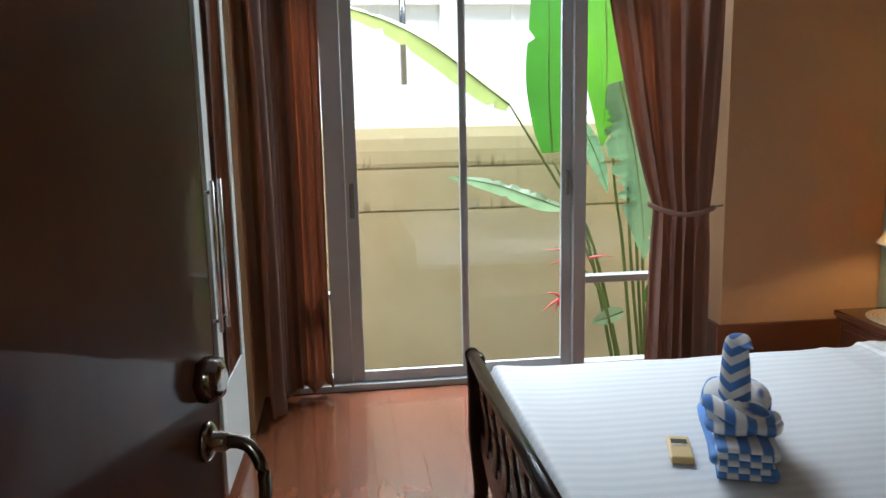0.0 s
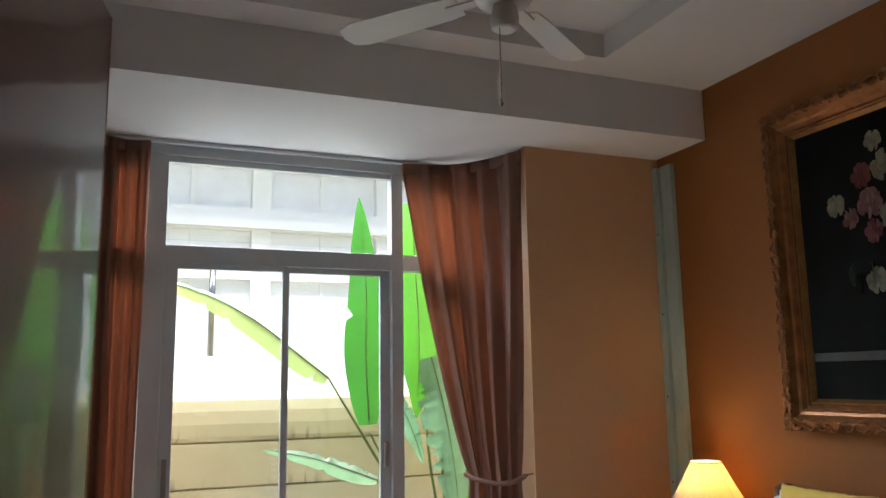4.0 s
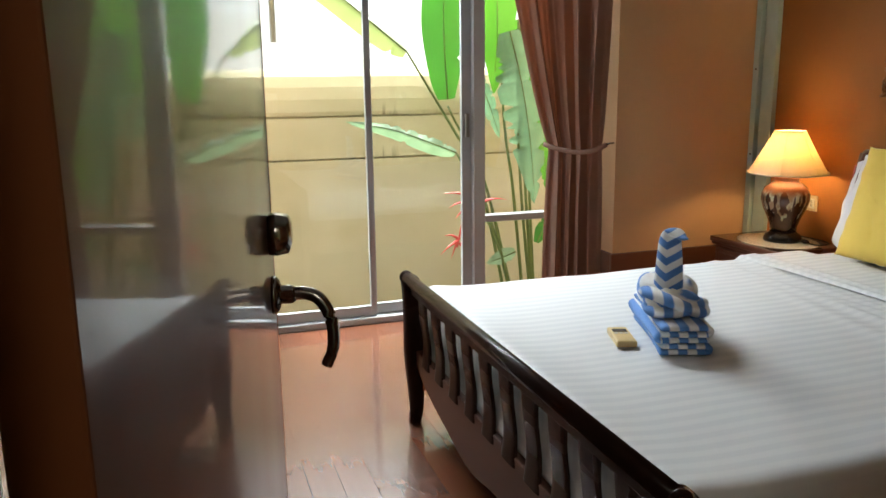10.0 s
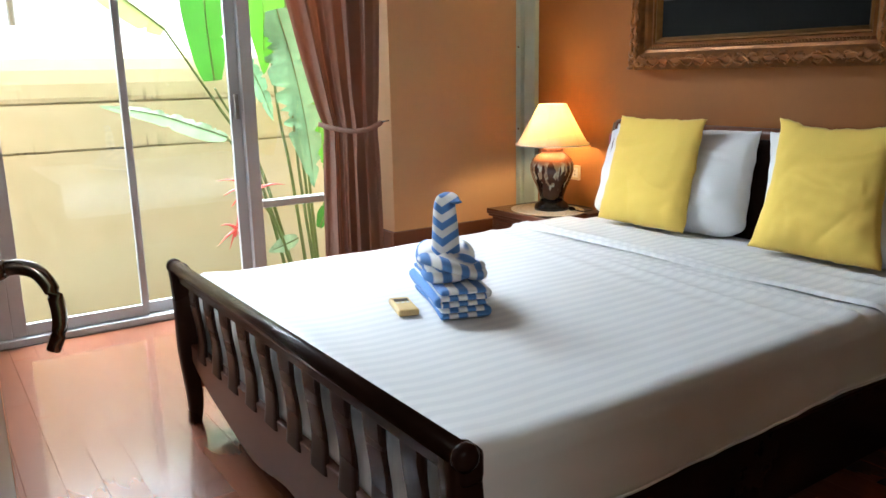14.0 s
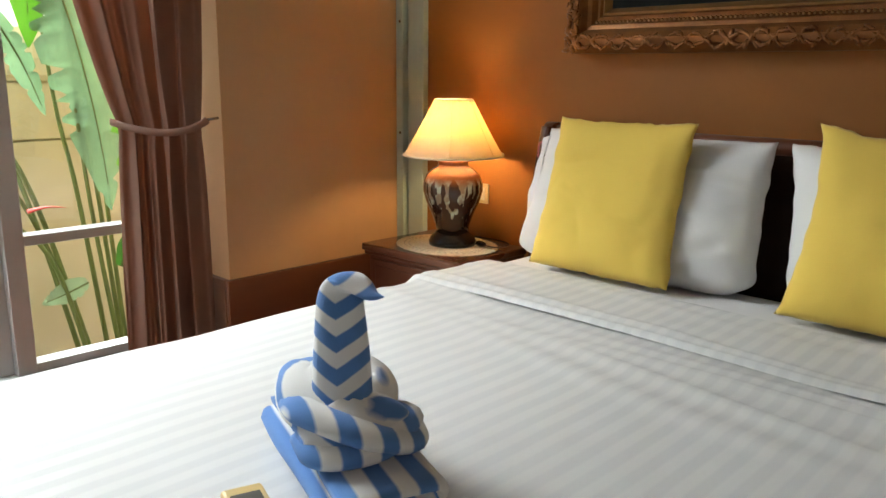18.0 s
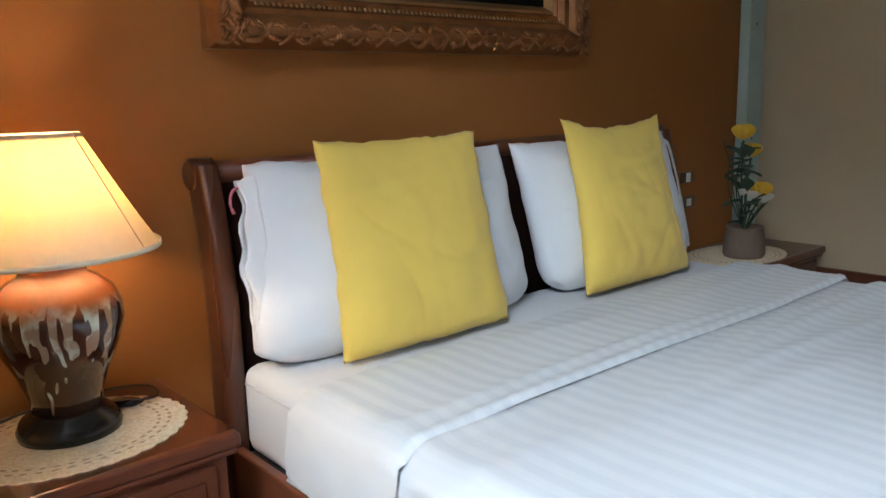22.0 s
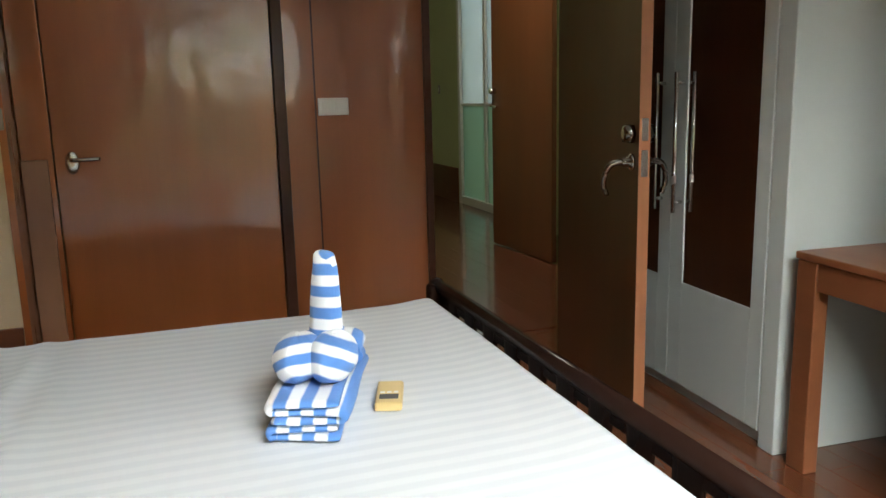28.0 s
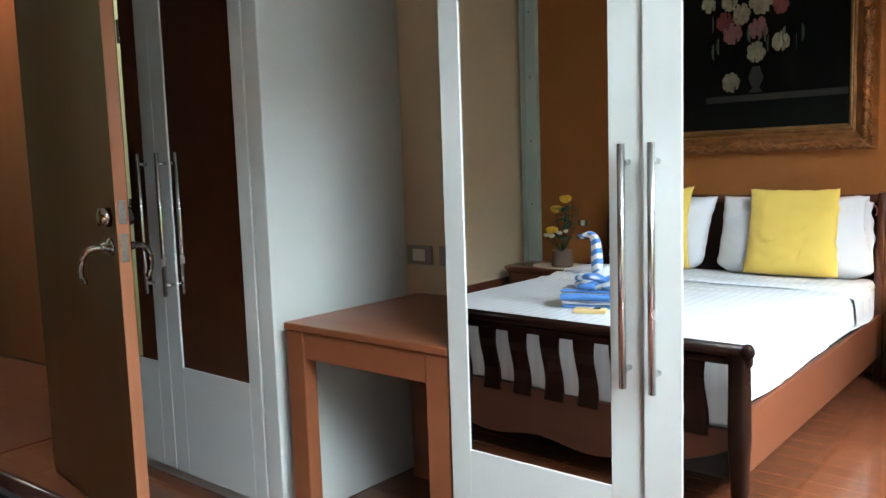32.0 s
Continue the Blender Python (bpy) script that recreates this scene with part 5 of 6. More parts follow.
solo("power_cable", tube([(LX + 0.03, LY - 0.085, 0.521), (-0.14, 2.555, 0.522), (-0.152, 2.530, 0.5225), (-0.145, 2.480, 0.519), (-0.085, 2.470, 0.519), (-0.045, 2.52, 0.519), (-0.04, 2.62, 0.519), (-0.055, 2.71, 0.519), (-0.085, 2.77, 0.522), (-0.06, 2.80, 0.545), (-0.04, 2.785, 0.60), (-0.045, 2.75, 0.645), (-0.044, 2.745, 0.68)], 0.0032, 8, 90), "cord", "dark lamp cord looping over the nightstand to the socket", "cable", at=(-0.2, LY, 0.524))
solo("cord_switch", turned(lobe(0, 0, 0.0105, 0.036, 0.017, 0.0100, 3), pose(-0.150, 2.545, 0.5136, 0, 0, 60)), "black_plastic", "black in-line cord switch on the doily", "switch", at=(-0.150, 2.545, 0.5136))
solo("lamp_plug", turned(lathe(0, 0, [(0.019, 0), (0.019, 0.016), (0.013, 0.026), (0.006, 0.036)], 16), Matrix.Translation((-0.0125, 2.748, 0.685)) @ pose(0, 0, 0, 0, -90, 0)), "black_plastic", "black plug in the wall socket", "plug", at=(-0.02, 2.748, 0.685))

# ---- flower pot ----
FX, FY, FZ = -0.235, 0.328, 0.4936
fp = thing("flower_pot", (FX, FY, FZ), "small beige pot of yellow silk roses on the nightstand", "flower pot")
part("pot", lathe(FX, FY, [(0.068, FZ), (0.074, FZ + 0.012), (0.073, FZ + 0.05), (0.064, FZ + 0.10), (0.066, FZ + 0.112), (0.060, FZ + 0.110), (0.052, FZ + 0.07)], 28), "pot", fp)


def blossom(c, r, mat, parent, seed):
    """Petals wrapped in turns round a bud."""
    rnd = random.Random(seed)
    bms = []
    for ringn, (n_, rr, tilt) in enumerate(((3, 0.30, 88), (5, 0.45, 82), (6, 0.62, 74), (6, 0.75, 62))):
        for k in range(n_):
            a = 360 * k / n_ + ringn * 23 + rnd.uniform(-10, 10)
            w = r * (0.55 + 0.3 * rr)
            def petal(u, v, w=w, rr=rr):
                s = 2 * u - 1
                return Vector((rr * r * 0.25 + v * r * 0.85, s * w * math.sin(math.pi * (0.12 + 0.76 * v)) , 0.18 * r * (s * s) + 0.15 * r * math.sin(v * 3)))
            bms.append(turned(grid(5, 5, petal), Matrix.Translation(c) @ pose(0, 0, 0, 0, -tilt, a)))
    ob = part("blossom", joined(*bms), mat, parent, "yellow silk rose" if mat == "rose" else "small white bud")
    ob.modifiers.new("thick", "SOLIDIFY").thickness = 0.0012
    return ob


blooms = [((FX + 0.005, FY + 0.030, 0.918), 0.056, "rose"), ((FX + 0.02, FY - 0.058, 0.850), 0.052, "rose"), ((FX - 0.02, FY - 0.066, 0.705), 0.056, "rose"),
          ((FX - 0.02, FY - 0.01, 0.705), 0.028, "bud"), ((FX - 0.035, FY - 0.060, 0.685), 0.028, "bud"), ((FX - 0.03, FY - 0.105, 0.690), 0.026, "bud"), ((FX - 0.0, FY + 0.030, 0.72), 0.024, "bud")]
for i, (c, r, mt) in enumerate(blooms):
    blossom(c, r, mt, fp, i)
    part("stalk", tube([(FX, FY, FZ + 0.08), ((FX + c[0]) / 2 + 0.01, (FY + c[1]) / 2, (FZ + 0.08 + c[2]) / 2), c], 0.003, 6, 8), "silk_leaf", fp)
rl = random.Random(5)
for k in range(28):
    a, h = rl.uniform(0, 360), rl.uniform(0.60, 0.88)
    L = rl.uniform(0.045, 0.085)
    def lf(u, v, L=L):
        s = 2 * u - 1
        return Vector((v * L, s * 0.35 * L * math.sin(math.pi * v) , 0.12 * L * s * s - 0.25 * L * v * v))
    part("leaf", turned(grid(4, 6, lf), Matrix.Translation((FX + rl.uniform(-0.02, 0.02), FY + rl.uniform(-0.02, 0.03), h)) @ pose(0, 0, 0, 0, rl.uniform(-60, 10), a)), "silk_leaf", fp)
for k in range(5):
    part("twig", tube([(FX, FY, FZ + 0.09), (FX + rl.uniform(-0.03, 0.03), FY + 0.02 + 0.02 * k, 0.75), (FX + rl.uniform(-0.04, 0.04), FY + 0.03 + 0.025 * k, rl.uniform(0.85, 0.93))], 0.0022, 6, 8), "silk_leaf", fp)

# ---- painting ----
PY0, PY1, PZ0, PZ1 = 1.03, 2.258, 1.212, 2.66
pic = thing("painting", (0, (PY0 + PY1) / 2, PZ0), "dark flower still life in an ornate aged gilt frame", "painting")


def frame_ring(inset, wid, prof):
    """A mitred moulding: prof is (across, out from the wall)."""
    bm = bmesh.new()
    cor = [(PY0 + inset, PZ0 + inset, 1, 1), (PY1 - inset, PZ0 + inset, -1, 1), (PY1 - inset, PZ1 - inset, -1, -1), (PY0 + inset, PZ1 - inset, 1, -1)]
    rows = [[bm.verts.new((-o, y + sy * a * wid, z + sz * a * wid)) for a, o in prof] for y, z, sy, sz in cor]
    for k in range(4):
        a, c = rows[k], rows[(k + 1) % 4]
        for j in range(len(prof) - 1):
            bm.faces.new((a[j], c[j], c[j + 1], a[j + 1]))
    bmesh.ops.recalc_face_normals(bm, faces=bm.faces[:])
    return bm


part("outer_moulding", frame_ring(0.0, 0.075, [(0, 0.0), (0, 0.03), (0.12, 0.045), (0.35, 0.075), (0.6, 0.085), (0.85, 0.07), (1, 0.055)]), "gilt", pic)
part("inner_moulding", frame_ring(0.075, 0.045, [(0, 0.055), (0.3, 0.05), (0.6, 0.035), (0.85, 0.04), (1, 0.03)]), "gilt", pic)
part("slip", frame_ring(0.12, 0.022, [(0, 0.032), (0.3, 0.036), (1, 0.012)]), "gilt_bright", pic, "bright gilt inner slip")
CI = 0.142
part("canvas", box(-0.013, -0.004, PY0 + CI, PY1 - CI, PZ0 + CI, PZ1 - CI), "canvas", pic, "dark painted canvas")
rp = random.Random(8)
orn = []
for side in range(4):
    L = (PY1 - PY0) if side % 2 == 0 else (PZ1 - PZ0)
    n_ = int(L / 0.0042)
    for k in range(n_ + 1):
        d = 0.012 + (L - 0.024) * k / n_
        if side == 0: y, z = PY0 + d, PZ0 + 0.035
        elif side == 1: y, z = PY1 - 0.035, PZ0 + d
        elif side == 2: y, z = PY0 + d, PZ1 - 0.035
        else: y, z = PY0 + 0.035, PZ0 + d
        corner = min(d, L - d) < 0.13 or abs(d - L / 2) < 0.07
        r = rp.uniform(0.0055, 0.0085) * (1.4 if corner else 1.0)
        b_ = bmesh.new()
        bmesh.ops.create_icosphere(b_, subdivisions=1, radius=r)
        sc = (1 if k % 2 else -1) * 0.019 * math.sin(d * 48) + rp.uniform(-0.007, 0.007)
        y, z = (y, z + sc) if side % 2 == 0 else (y + sc, z)
        b_.transform(Matrix.Translation((-0.080 - 0.002 * rp.random(), y, z)) @ pose(0, 0, 0, (1 if k % 2 else -1) * 60 * math.cos(d * 48) + (0 if side % 2 == 0 else 90) + rp.uniform(-25, 25), 0, 0) @ Matrix.Diagonal((0.8, 1.7, 0.7, 1)))
        orn.append(b_)
tagged(part("carved_ornament", joined(*orn), "gilt", pic, "carved leaf ornament on the gilt frame", smooth=True), kind="stuff")
beads = []
for k in range(70):
    b_ = bmesh.new()
    bmesh.ops.create_icosphere(b_, subdivisions=1, radius=0.0055)
    b_.transform(Matrix.Translation((-0.052, PY0 + 0.11 + (PY1 - PY0 - 0.22) * k / 69, PZ0 + 0.098)))
    beads.append(b_)
tagged(part("beading", joined(*beads), "gilt_bright", pic, smooth=True), kind="stuff")
part("painted_ledge", box(-0.0155, -0.0125, 1.33, PY1 - CI - 0.004, 1.512, 1.548, 0.001), "paint_stone", pic)
part("painted_vase", prism([(1.582, 1.560), (1.662, 1.560), (1.640, 1.585), (1.664, 1.640), (1.642, 1.705), (1.602, 1.705), (1.580, 1.640), (1.604, 1.585)], -0.0165, -0.0125, 0), "paint_stone", pic)


def painted_flower(y, z, r, mat, seed):
    rr = random.Random(seed)
    bms = []
    for ringn, (n_, d, s) in enumerate(((9, 0.62, 0.42), (6, 0.32, 0.36), (1, 0.0, 0.28))):
        for k in range(n_):
            a = 2 * math.pi * k / n_ + rr.uniform(-0.2, 0.2)
            b_ = bmesh.new()
            bmesh.ops.create_circle(b_, cap_ends=True, segments=9, radius=r * s)
            b_.transform(Matrix.Translation((-0.0145 - 0.0005 * ringn - 0.0001 * k, y + r * d * math.cos(a), z + r * d * math.sin(a))) @ pose(0, 0, 0, rr.uniform(-25, 25), -90, 0) @ Matrix.Diagonal((1, 0.8, 1, 1)))
            bms.append(b_)
    return part("painted_flower", joined(*bms), mat, pic)


spots = [(1.48, 1.625, 0.058, "paint_white"), (1.624, 1.787, 0.060, "paint_white"), (1.76, 1.83, 0.055, "paint_white"), (1.487, 1.905, 0.062, "paint_pink"), (1.637, 1.918, 0.064, "paint_pink"),
         (1.44, 1.98, 0.055, "paint_red"), (1.535, 2.01, 0.062, "paint_white"), (1.35, 2.09, 0.050, "paint_white"), (1.47, 2.085, 0.052, "paint_white"), (1.652, 2.07, 0.078, "paint_white"),
         (1.755, 2.03, 0.050, "paint_red"), (1.76, 2.147, 0.066, "paint_pink"), (1.62, 2.18, 0.064, "paint_white"), (1.447, 2.175, 0.058, "paint_red"), (1.925, 2.167, 0.050, "paint_white"), (1.86, 2.10, 0.045, "paint_pink"),
         (1.53, 2.26, 0.060, "paint_pink"), (1.68, 2.29, 0.066, "paint_white"), (1.79, 2.27, 0.055, "paint_red"), (1.41, 2.28, 0.050, "paint_white"), (1.60, 2.38, 0.055, "paint_pink"), (1.72, 2.40, 0.045, "paint_white")]
for i, (y, z, r, mt) in enumerate(spots):
    painted_flower(y, z, r, mt, i)
for k in range(14):
    y, z = rp.uniform(1.35, 1.9), rp.uniform(1.78, 2.4)
    b_ = bmesh.new()
    bmesh.ops.create_circle(b_, cap_ends=True, segments=8, radius=0.05)
    part("painted_leaf", turned(b_, Matrix.Translation((-0.0138, y, z)) @ pose(0, 0, 0, rp.uniform(0, 180), -90, 0) @ Matrix.Diagonal((1, 0.4, 1, 1))), "paint_leaf", pic)

# ---- wardrobes and desk ----
WEST = Matrix.Translation((-3.20, 1.20, 0)) @ pose(0, 0, 0, 0, 0, -3.0) @ Matrix.Translation((3.20, -1.20, 0))


def on_west(ob):
    """Turns a thing of the west side with the wall that it stands against."""
    ob.matrix_world = WEST @ Matrix.Translation(ob.location) @ ob.rotation_euler.to_matrix().to_4x4()
    return ob


def wardrobe(y0, mid, y1, top, label, mz0, hz, length, reach, end=0.0, ajar=0.0):
    XF = -3.20
    BK = -3.855
    w = thing("wardrobe", (-3.53, (y0 + y1) / 2, 0), label, "wardrobe", "white wardrobes")
    part("side_panel", box(BK, XF - 0.022, y0, y0 + 0.022, 0, top, 0.002), "laminate", w)
    part("side_panel", box(BK, XF - 0.022, y1 - 0.022, y1, 0, top, 0.002), "laminate", w)
    if end:
        part("end_panel", box(BK, XF - 0.001, y1 + 0.002, y1 + end, 0, top, 0.004), "laminate", w)
    part("top_panel", box(BK, XF - 0.022, y0 + 0.022, y1 - 0.022, top - 0.022, top, 0.002), "laminate", w)
    part("back_panel", box(BK, BK + 0.01, y0 + 0.022, y1 - 0.022, 0.08, top - 0.022), "laminate", w)
    part("plinth", box(BK + 0.02, XF - 0.03, y0 + 0.022, y1 - 0.022, 0, 0.048, 0.002), "laminate", w)
    for a, c, s in ((y0 + 0.004, mid - 0.0018, -1), (mid + 0.0018, y1 - 0.004, 1)):
        z0, z1 = 0.055, top - 0.005
        ma, mc = (a + 0.064, c - 0.083) if s < 0 else (a + 0.088, c - 0.066)
        mz1 = min(top - 0.25, 2.2)
        swing = Matrix.Translation((XF, c, 0)) @ pose(0, 0, 0, 0, 0, ajar if s > 0 else 0.45 * ajar) @ Matrix.Translation((-XF, -c, 0))
        d = part("door", turned(joined(box(XF - 0.020, XF, a, ma, z0, z1, 0.002), box(XF - 0.020, XF, mc, c, z0, z1, 0.002), box(XF - 0.020, XF, ma, mc, z0, mz0, 0.002), box(XF - 0.020, XF, ma, mc, mz1, z1, 0.002),
                                       box(XF - 0.020, XF - 0.013, ma, mc, mz0, mz1)), swing), "laminate", w)
        part("mirror", turned(box(XF - 0.012, XF - 0.004, ma, mc, mz0, mz1), swing), "mirror", d, "tall mirror let into the door")
        hy = mid + s * reach
        part("bar_handle", turned(joined(tube([(XF + 0.035, hy, hz), (XF + 0.035, hy, hz + length)], 0.0085, 12), tube([(XF, hy, hz + 0.04), (XF + 0.035, hy, hz + 0.04)], 0.007, 10), tube([(XF, hy, hz + length - 0.04), (XF + 0.035, hy, hz + length - 0.04)], 0.007, 10)), swing), "chrome", d, "long brushed steel bar handle")
    return on_west(w)


wardrobe(-0.085, 0.485, 1.058, 2.35, "white laminate wardrobe with mirrors behind the open door", 0.474, 0.749, 0.532, 0.068, 0.080)
wardrobe(1.886, 2.452, 3.018, 2.35, "white laminate wardrobe with tall mirrors beside the window", 0.448, 0.697, 0.538, 0.037, ajar=1.25)

desk = thing("desk", (-3.53, 1.53, 0), "red-brown wooden writing desk built between the wardrobes", "desk")
part("desk_top", box(-3.856, -3.196, 1.196, 1.880, 0.690, 0.714, 0.004), "desk_wood", desk)
part("apron", box(-3.226, -3.204, 1.284, 1.796, 0.602, 0.689, 0.003), "desk_wood", desk)
part("side_apron", box(-3.780, -3.256, 1.208, 1.228, 0.602, 0.689, 0.003), "desk_wood", desk)
for y in (1.200, 1.797):
    part("leg", box(-3.254, -3.202, y, y + 0.082, 0, 0.689, 0.004), "desk_wood", desk)
    part("leg", box(-3.840, -3.786, y, y + 0.082, 0, 0.689, 0.004), "desk_wood", desk)
part("back_panel", box(-3.846, -3.828, 1.283, 1.796, 0.004, 0.689, 0.002), "desk_wood", desk, "full-height dark back panel")
on_west(desk)
for plate_ in (desk_socket, antenna_socket):
    on_west(plate_)
on_west(bpy.data.objects["wall_west"])

# ---- ceiling fan ----
CX, CY = -1.68, 1.72
fan = thing("ceiling_fan", (CX, CY, 2.60), "white ceiling fan with four blades and a pull chain", "ceiling fan")
part("down_rod", lathe(CX, CY, [(0.012, 2.83), (0.012, 3.085)], 14), "fan_white", fan)
part("canopy", lathe(CX, CY, [(0.03, 3.01), (0.062, 3.05), (0.065, 3.088)], 24), "fan_white", fan)
part("motor", lathe(CX, CY, [(0.04, 2.70), (0.09, 2.712), (0.105, 2.74), (0.105, 2.79), (0.085, 2.825), (0.03, 2.84)], 32), "fan_white", fan)
part("switch_cup", lathe(CX, CY, [(0.03, 2.61), (0.045, 2.62), (0.048, 2.66), (0.04, 2.70)], 24), "fan_white", fan)
for k in range(4):
    FM = Matrix.Translation((CX, CY, 2.745)) @ pose(0, 0, 0, 0, 0, 128 + 90 * k) @ pose(0, 0, 0, 11, 0, 0)
    bl = part("blade", turned(prism([(0.17, -0.05), (0.24, -0.06), (0.60, -0.07), (0.655, -0.05), (0.67, 0), (0.655, 0.05), (0.60, 0.07), (0.24, 0.06), (0.17, 0.05)], -0.003, 0.003, 2, 0.0015), FM), "fan_white", fan)
    part("blade_iron", turned(box(0.09, 0.22, -0.018, 0.018, -0.010, -0.0035, 0.002), FM), "fan_white", bl)
part("pull_chain", tube([(CX - 0.03, CY - 0.02, 2.61), (CX - 0.032, CY - 0.022, 2.36)], 0.0022, 6), "dull_metal", fan)
part("pull_knob", lathe(CX - 0.032, CY - 0.022, [(0.003, 2.335), (0.007, 2.345), (0.005, 2.362)], 10), "dull_metal", fan)

# ---- corridor beyond the entrance ----
setting("floor_corridor", joined(box(-4.56, -1.6, -8.4, -0.5, -0.10, -0.006), box(-4.56, -4.0, -0.5, -0.13, -0.10, -0.006)), "joint", "dark glossy plank floor of the corridor", "floor")
setting("wall_corridor_east", box(-2.30, -2.18, -8.4, -0.49, 0, 2.95), "wall_green", "yellow-green painted corridor wall", "wall")
setting("wall_corridor_north", box(-4.56, -3.142, -0.192, -0.166, 0, 2.95), "frame_wood", "wood-panelled corridor wall", "wall")
setting("wall_corridor_south", box(-4.7, -2.18, -8.52, -8.4, 0, 2.95), "wall_green", "yellow-green painted end wall of the corridor", "wall")
setting("ceiling_corridor", joined(box(-4.7, -2.18, -8.4, -0.505, 2.95, 3.07), box(-4.7, -4.004, -0.505, -0.13, 2.95, 3.07)), "ceiling", "white corridor ceiling", "ceiling")
GY0, GY1 = -5.40, -3.85
setting("wall_corridor_west", joined(box(-4.66, -4.54, -8.4, GY0, 0, 2.95), box(-4.66, -4.54, GY0, GY1, 2.62, 2.95), box(-4.66, -4.54, GY1, -0.13, 0, 2.95)), "wall_green", "yellow-green painted corridor wall with a glazed door", "wall")
setting("baseboard_corridor", box(-4.54, -4.522, -8.4, GY0 - 0.03, 0, 0.40, 0.004), "base_wood", "tall dark skirting in the corridor", "skirting")
wall_plate("light_switch", (-4.54, -6.05, 1.30), (1, 0, 0), 0.07, 0.10, "grey_plastic", [(0, 0.03, 0.05)], "small grey switch on the green corridor wall")
gd = thing("window_2", (-4.56, (GY0 + GY1) / 2, 0), "cream-framed glazed door with frosted panes in the corridor", "window", kind="structure")
for n_, b_ in (("stile", box(-4.60, -4.53, GY0, GY0 + 0.07, 0, 2.62, 0.003)), ("stile", box(-4.60, -4.53, GY1 - 0.07, GY1, 0, 2.62, 0.003)), ("rail", box(-4.60, -4.535, GY0 + 0.07, GY1 - 0.07, 0, 0.09, 0.003)),
               ("rail", box(-4.60, -4.535, GY0 + 0.07, GY1 - 0.07, 2.54, 2.62, 0.003)), ("stile", box(-4.595, -4.538, -4.65, -4.60, 0.09, 2.54, 0.003))):
    part(n_, b_, "ceiling", gd)
for a, c in ((GY0 + 0.07, -4.65), (-4.60, GY1 - 0.07)):
    # green view outside is put into the lower pane's colour, bar added above
    part("lower_pane", box(-4.572, -4.566, a, c, 0.09, 1.105), "frost_green", gd, "lower pane tinted for the green view outside")
    part("glazing_bar", box(-4.590, -4.542, a, c, 1.105, 1.135, 0.003), "ceiling", gd)
    part("upper_pane", box(-4.572, -4.566, a, c, 1.135, 2.54), "frost", gd)
    part("blind_rail", box(-4.563, -4.545, a + 0.01, c - 0.01, 2.36, 2.40, 0.004), "white_plastic", gd, "white blind rail")
cd_h, cd_e = Vector((-3.96, -1.92, 0)), Vector((-3.905, -2.87, 0))
CM = pose(cd_h.x, cd_h.y, 0, 0, 0, math.degrees(math.atan2(cd_e.y - cd_h.y, cd_e.x - cd_h.x)))
cl = (cd_e - cd_h).length
cdoor = thing("door_3", cd_h, "glossy red-brown corridor door standing ajar", "door", kind="structure")
part("leaf_face", turned(box(0, cl, -0.02, 0.02, 0.008, 2.74, 0.003), CM), "corridor_door", cdoor)
part("knob", turned(lathe(0, 0, [(0.022, 0), (0.02, 0.02), (0.026, 0.035), (0.018, 0.05)], 16), CM @ Matrix.Translation((cl - 0.06, 0.02, 1.245)) @ pose(0, 0, 0, -90, 0, 0)), "chrome", cdoor)
part("lever_handle", turned(tube([(cl - 0.06, 0.02, 1.13), (cl - 0.06, 0.06, 1.13), (cl - 0.10, 0.065, 1.13), (cl - 0.16, 0.06, 1.12)], 0.009, 10, 10), CM), "chrome", cdoor)
dl = thing("corridor_downlight", (-3.5, -1.9, 2.94), "small round recessed ceiling light in the corridor", "ceiling light")
part("trim_ring", lathe(-3.5, -1.9, [(0.055, 2.942), (0.06, 2.949), (0.045, 2.9495)], 24, False), "ceiling", dl)
cb = new("corridor_light", bpy.data.lights.new("corridor_light", "POINT"))
cb.data.energy, cb.data.color, cb.data.shadow_soft_size = 42.0, (1, 0.93, 0.82), 0.30
cb.location = (-3.5, -1.9, 2.90)

# ---- the yard outside ----
setting("ground", box(-90, 90, -90, 90, -0.64, -0.52), "yard_ground", "bare gravel ground round the house", "ground")
YW = 4.86
setting("yard_wall", joined(box(-9, 5, YW, YW + 0.15, -0.55, 0.794), box(-9, 5, YW + 0.030, YW + 0.15, 0.794, 0.807), box(-9, 5, YW, YW + 0.15, 0.807, 1.080), box(-9, 5, YW + 0.026, YW + 0.15, 1.080, 1.092)), "yard_wall", "stained cream plaster yard wall with score lines", "wall")
cap = [(YW - 0.004, 1.092), (YW - 0.012, 1.12), (YW - 0.012, 1.20), (YW + 0.01, 1.28), (YW + 0.045, 1.35), (YW + 0.10, 1.39), (YW + 0.16, 1.40), (YW + 0.16, 1.092)]
setting("yard_wall_coping", prism(cap, -9, 5, 0), "yard_wall", "rounded cream coping on the yard wall", "coping")
nb = thing("neighbour_house", (-2, 8.6, -0.52), "bright white neighbouring building with long upper windows", "house")
part("wall", joined(box(-12, 9, 8.6, 8.9, -0.52, 2.10), box(-12, 9, 8.6, 8.9, 2.62, 2.92), box(-12, 9, 8.6, 8.9, 3.19, 3.45), box(-12, 9, 8.6, 8.9, 3.95, 4.45)), "facade", nb)
for z0, z1 in ((2.10, 2.62), (2.92, 3.19), (3.45, 3.95)):
    for k in range(14):
        x = -12 + 1.5 * k
        part("pier", box(x, x + 0.22, 8.6, 8.9, z0, z1), "facade", nb)
        wi = part("window", box(x + 0.22, x + 1.5, 8.72, 8.78, z0, z1), "facade_glass", nb)
        part("mullion", box(x + 0.82, x + 0.86, 8.69, 8.73, z0, z1), "facade", wi)
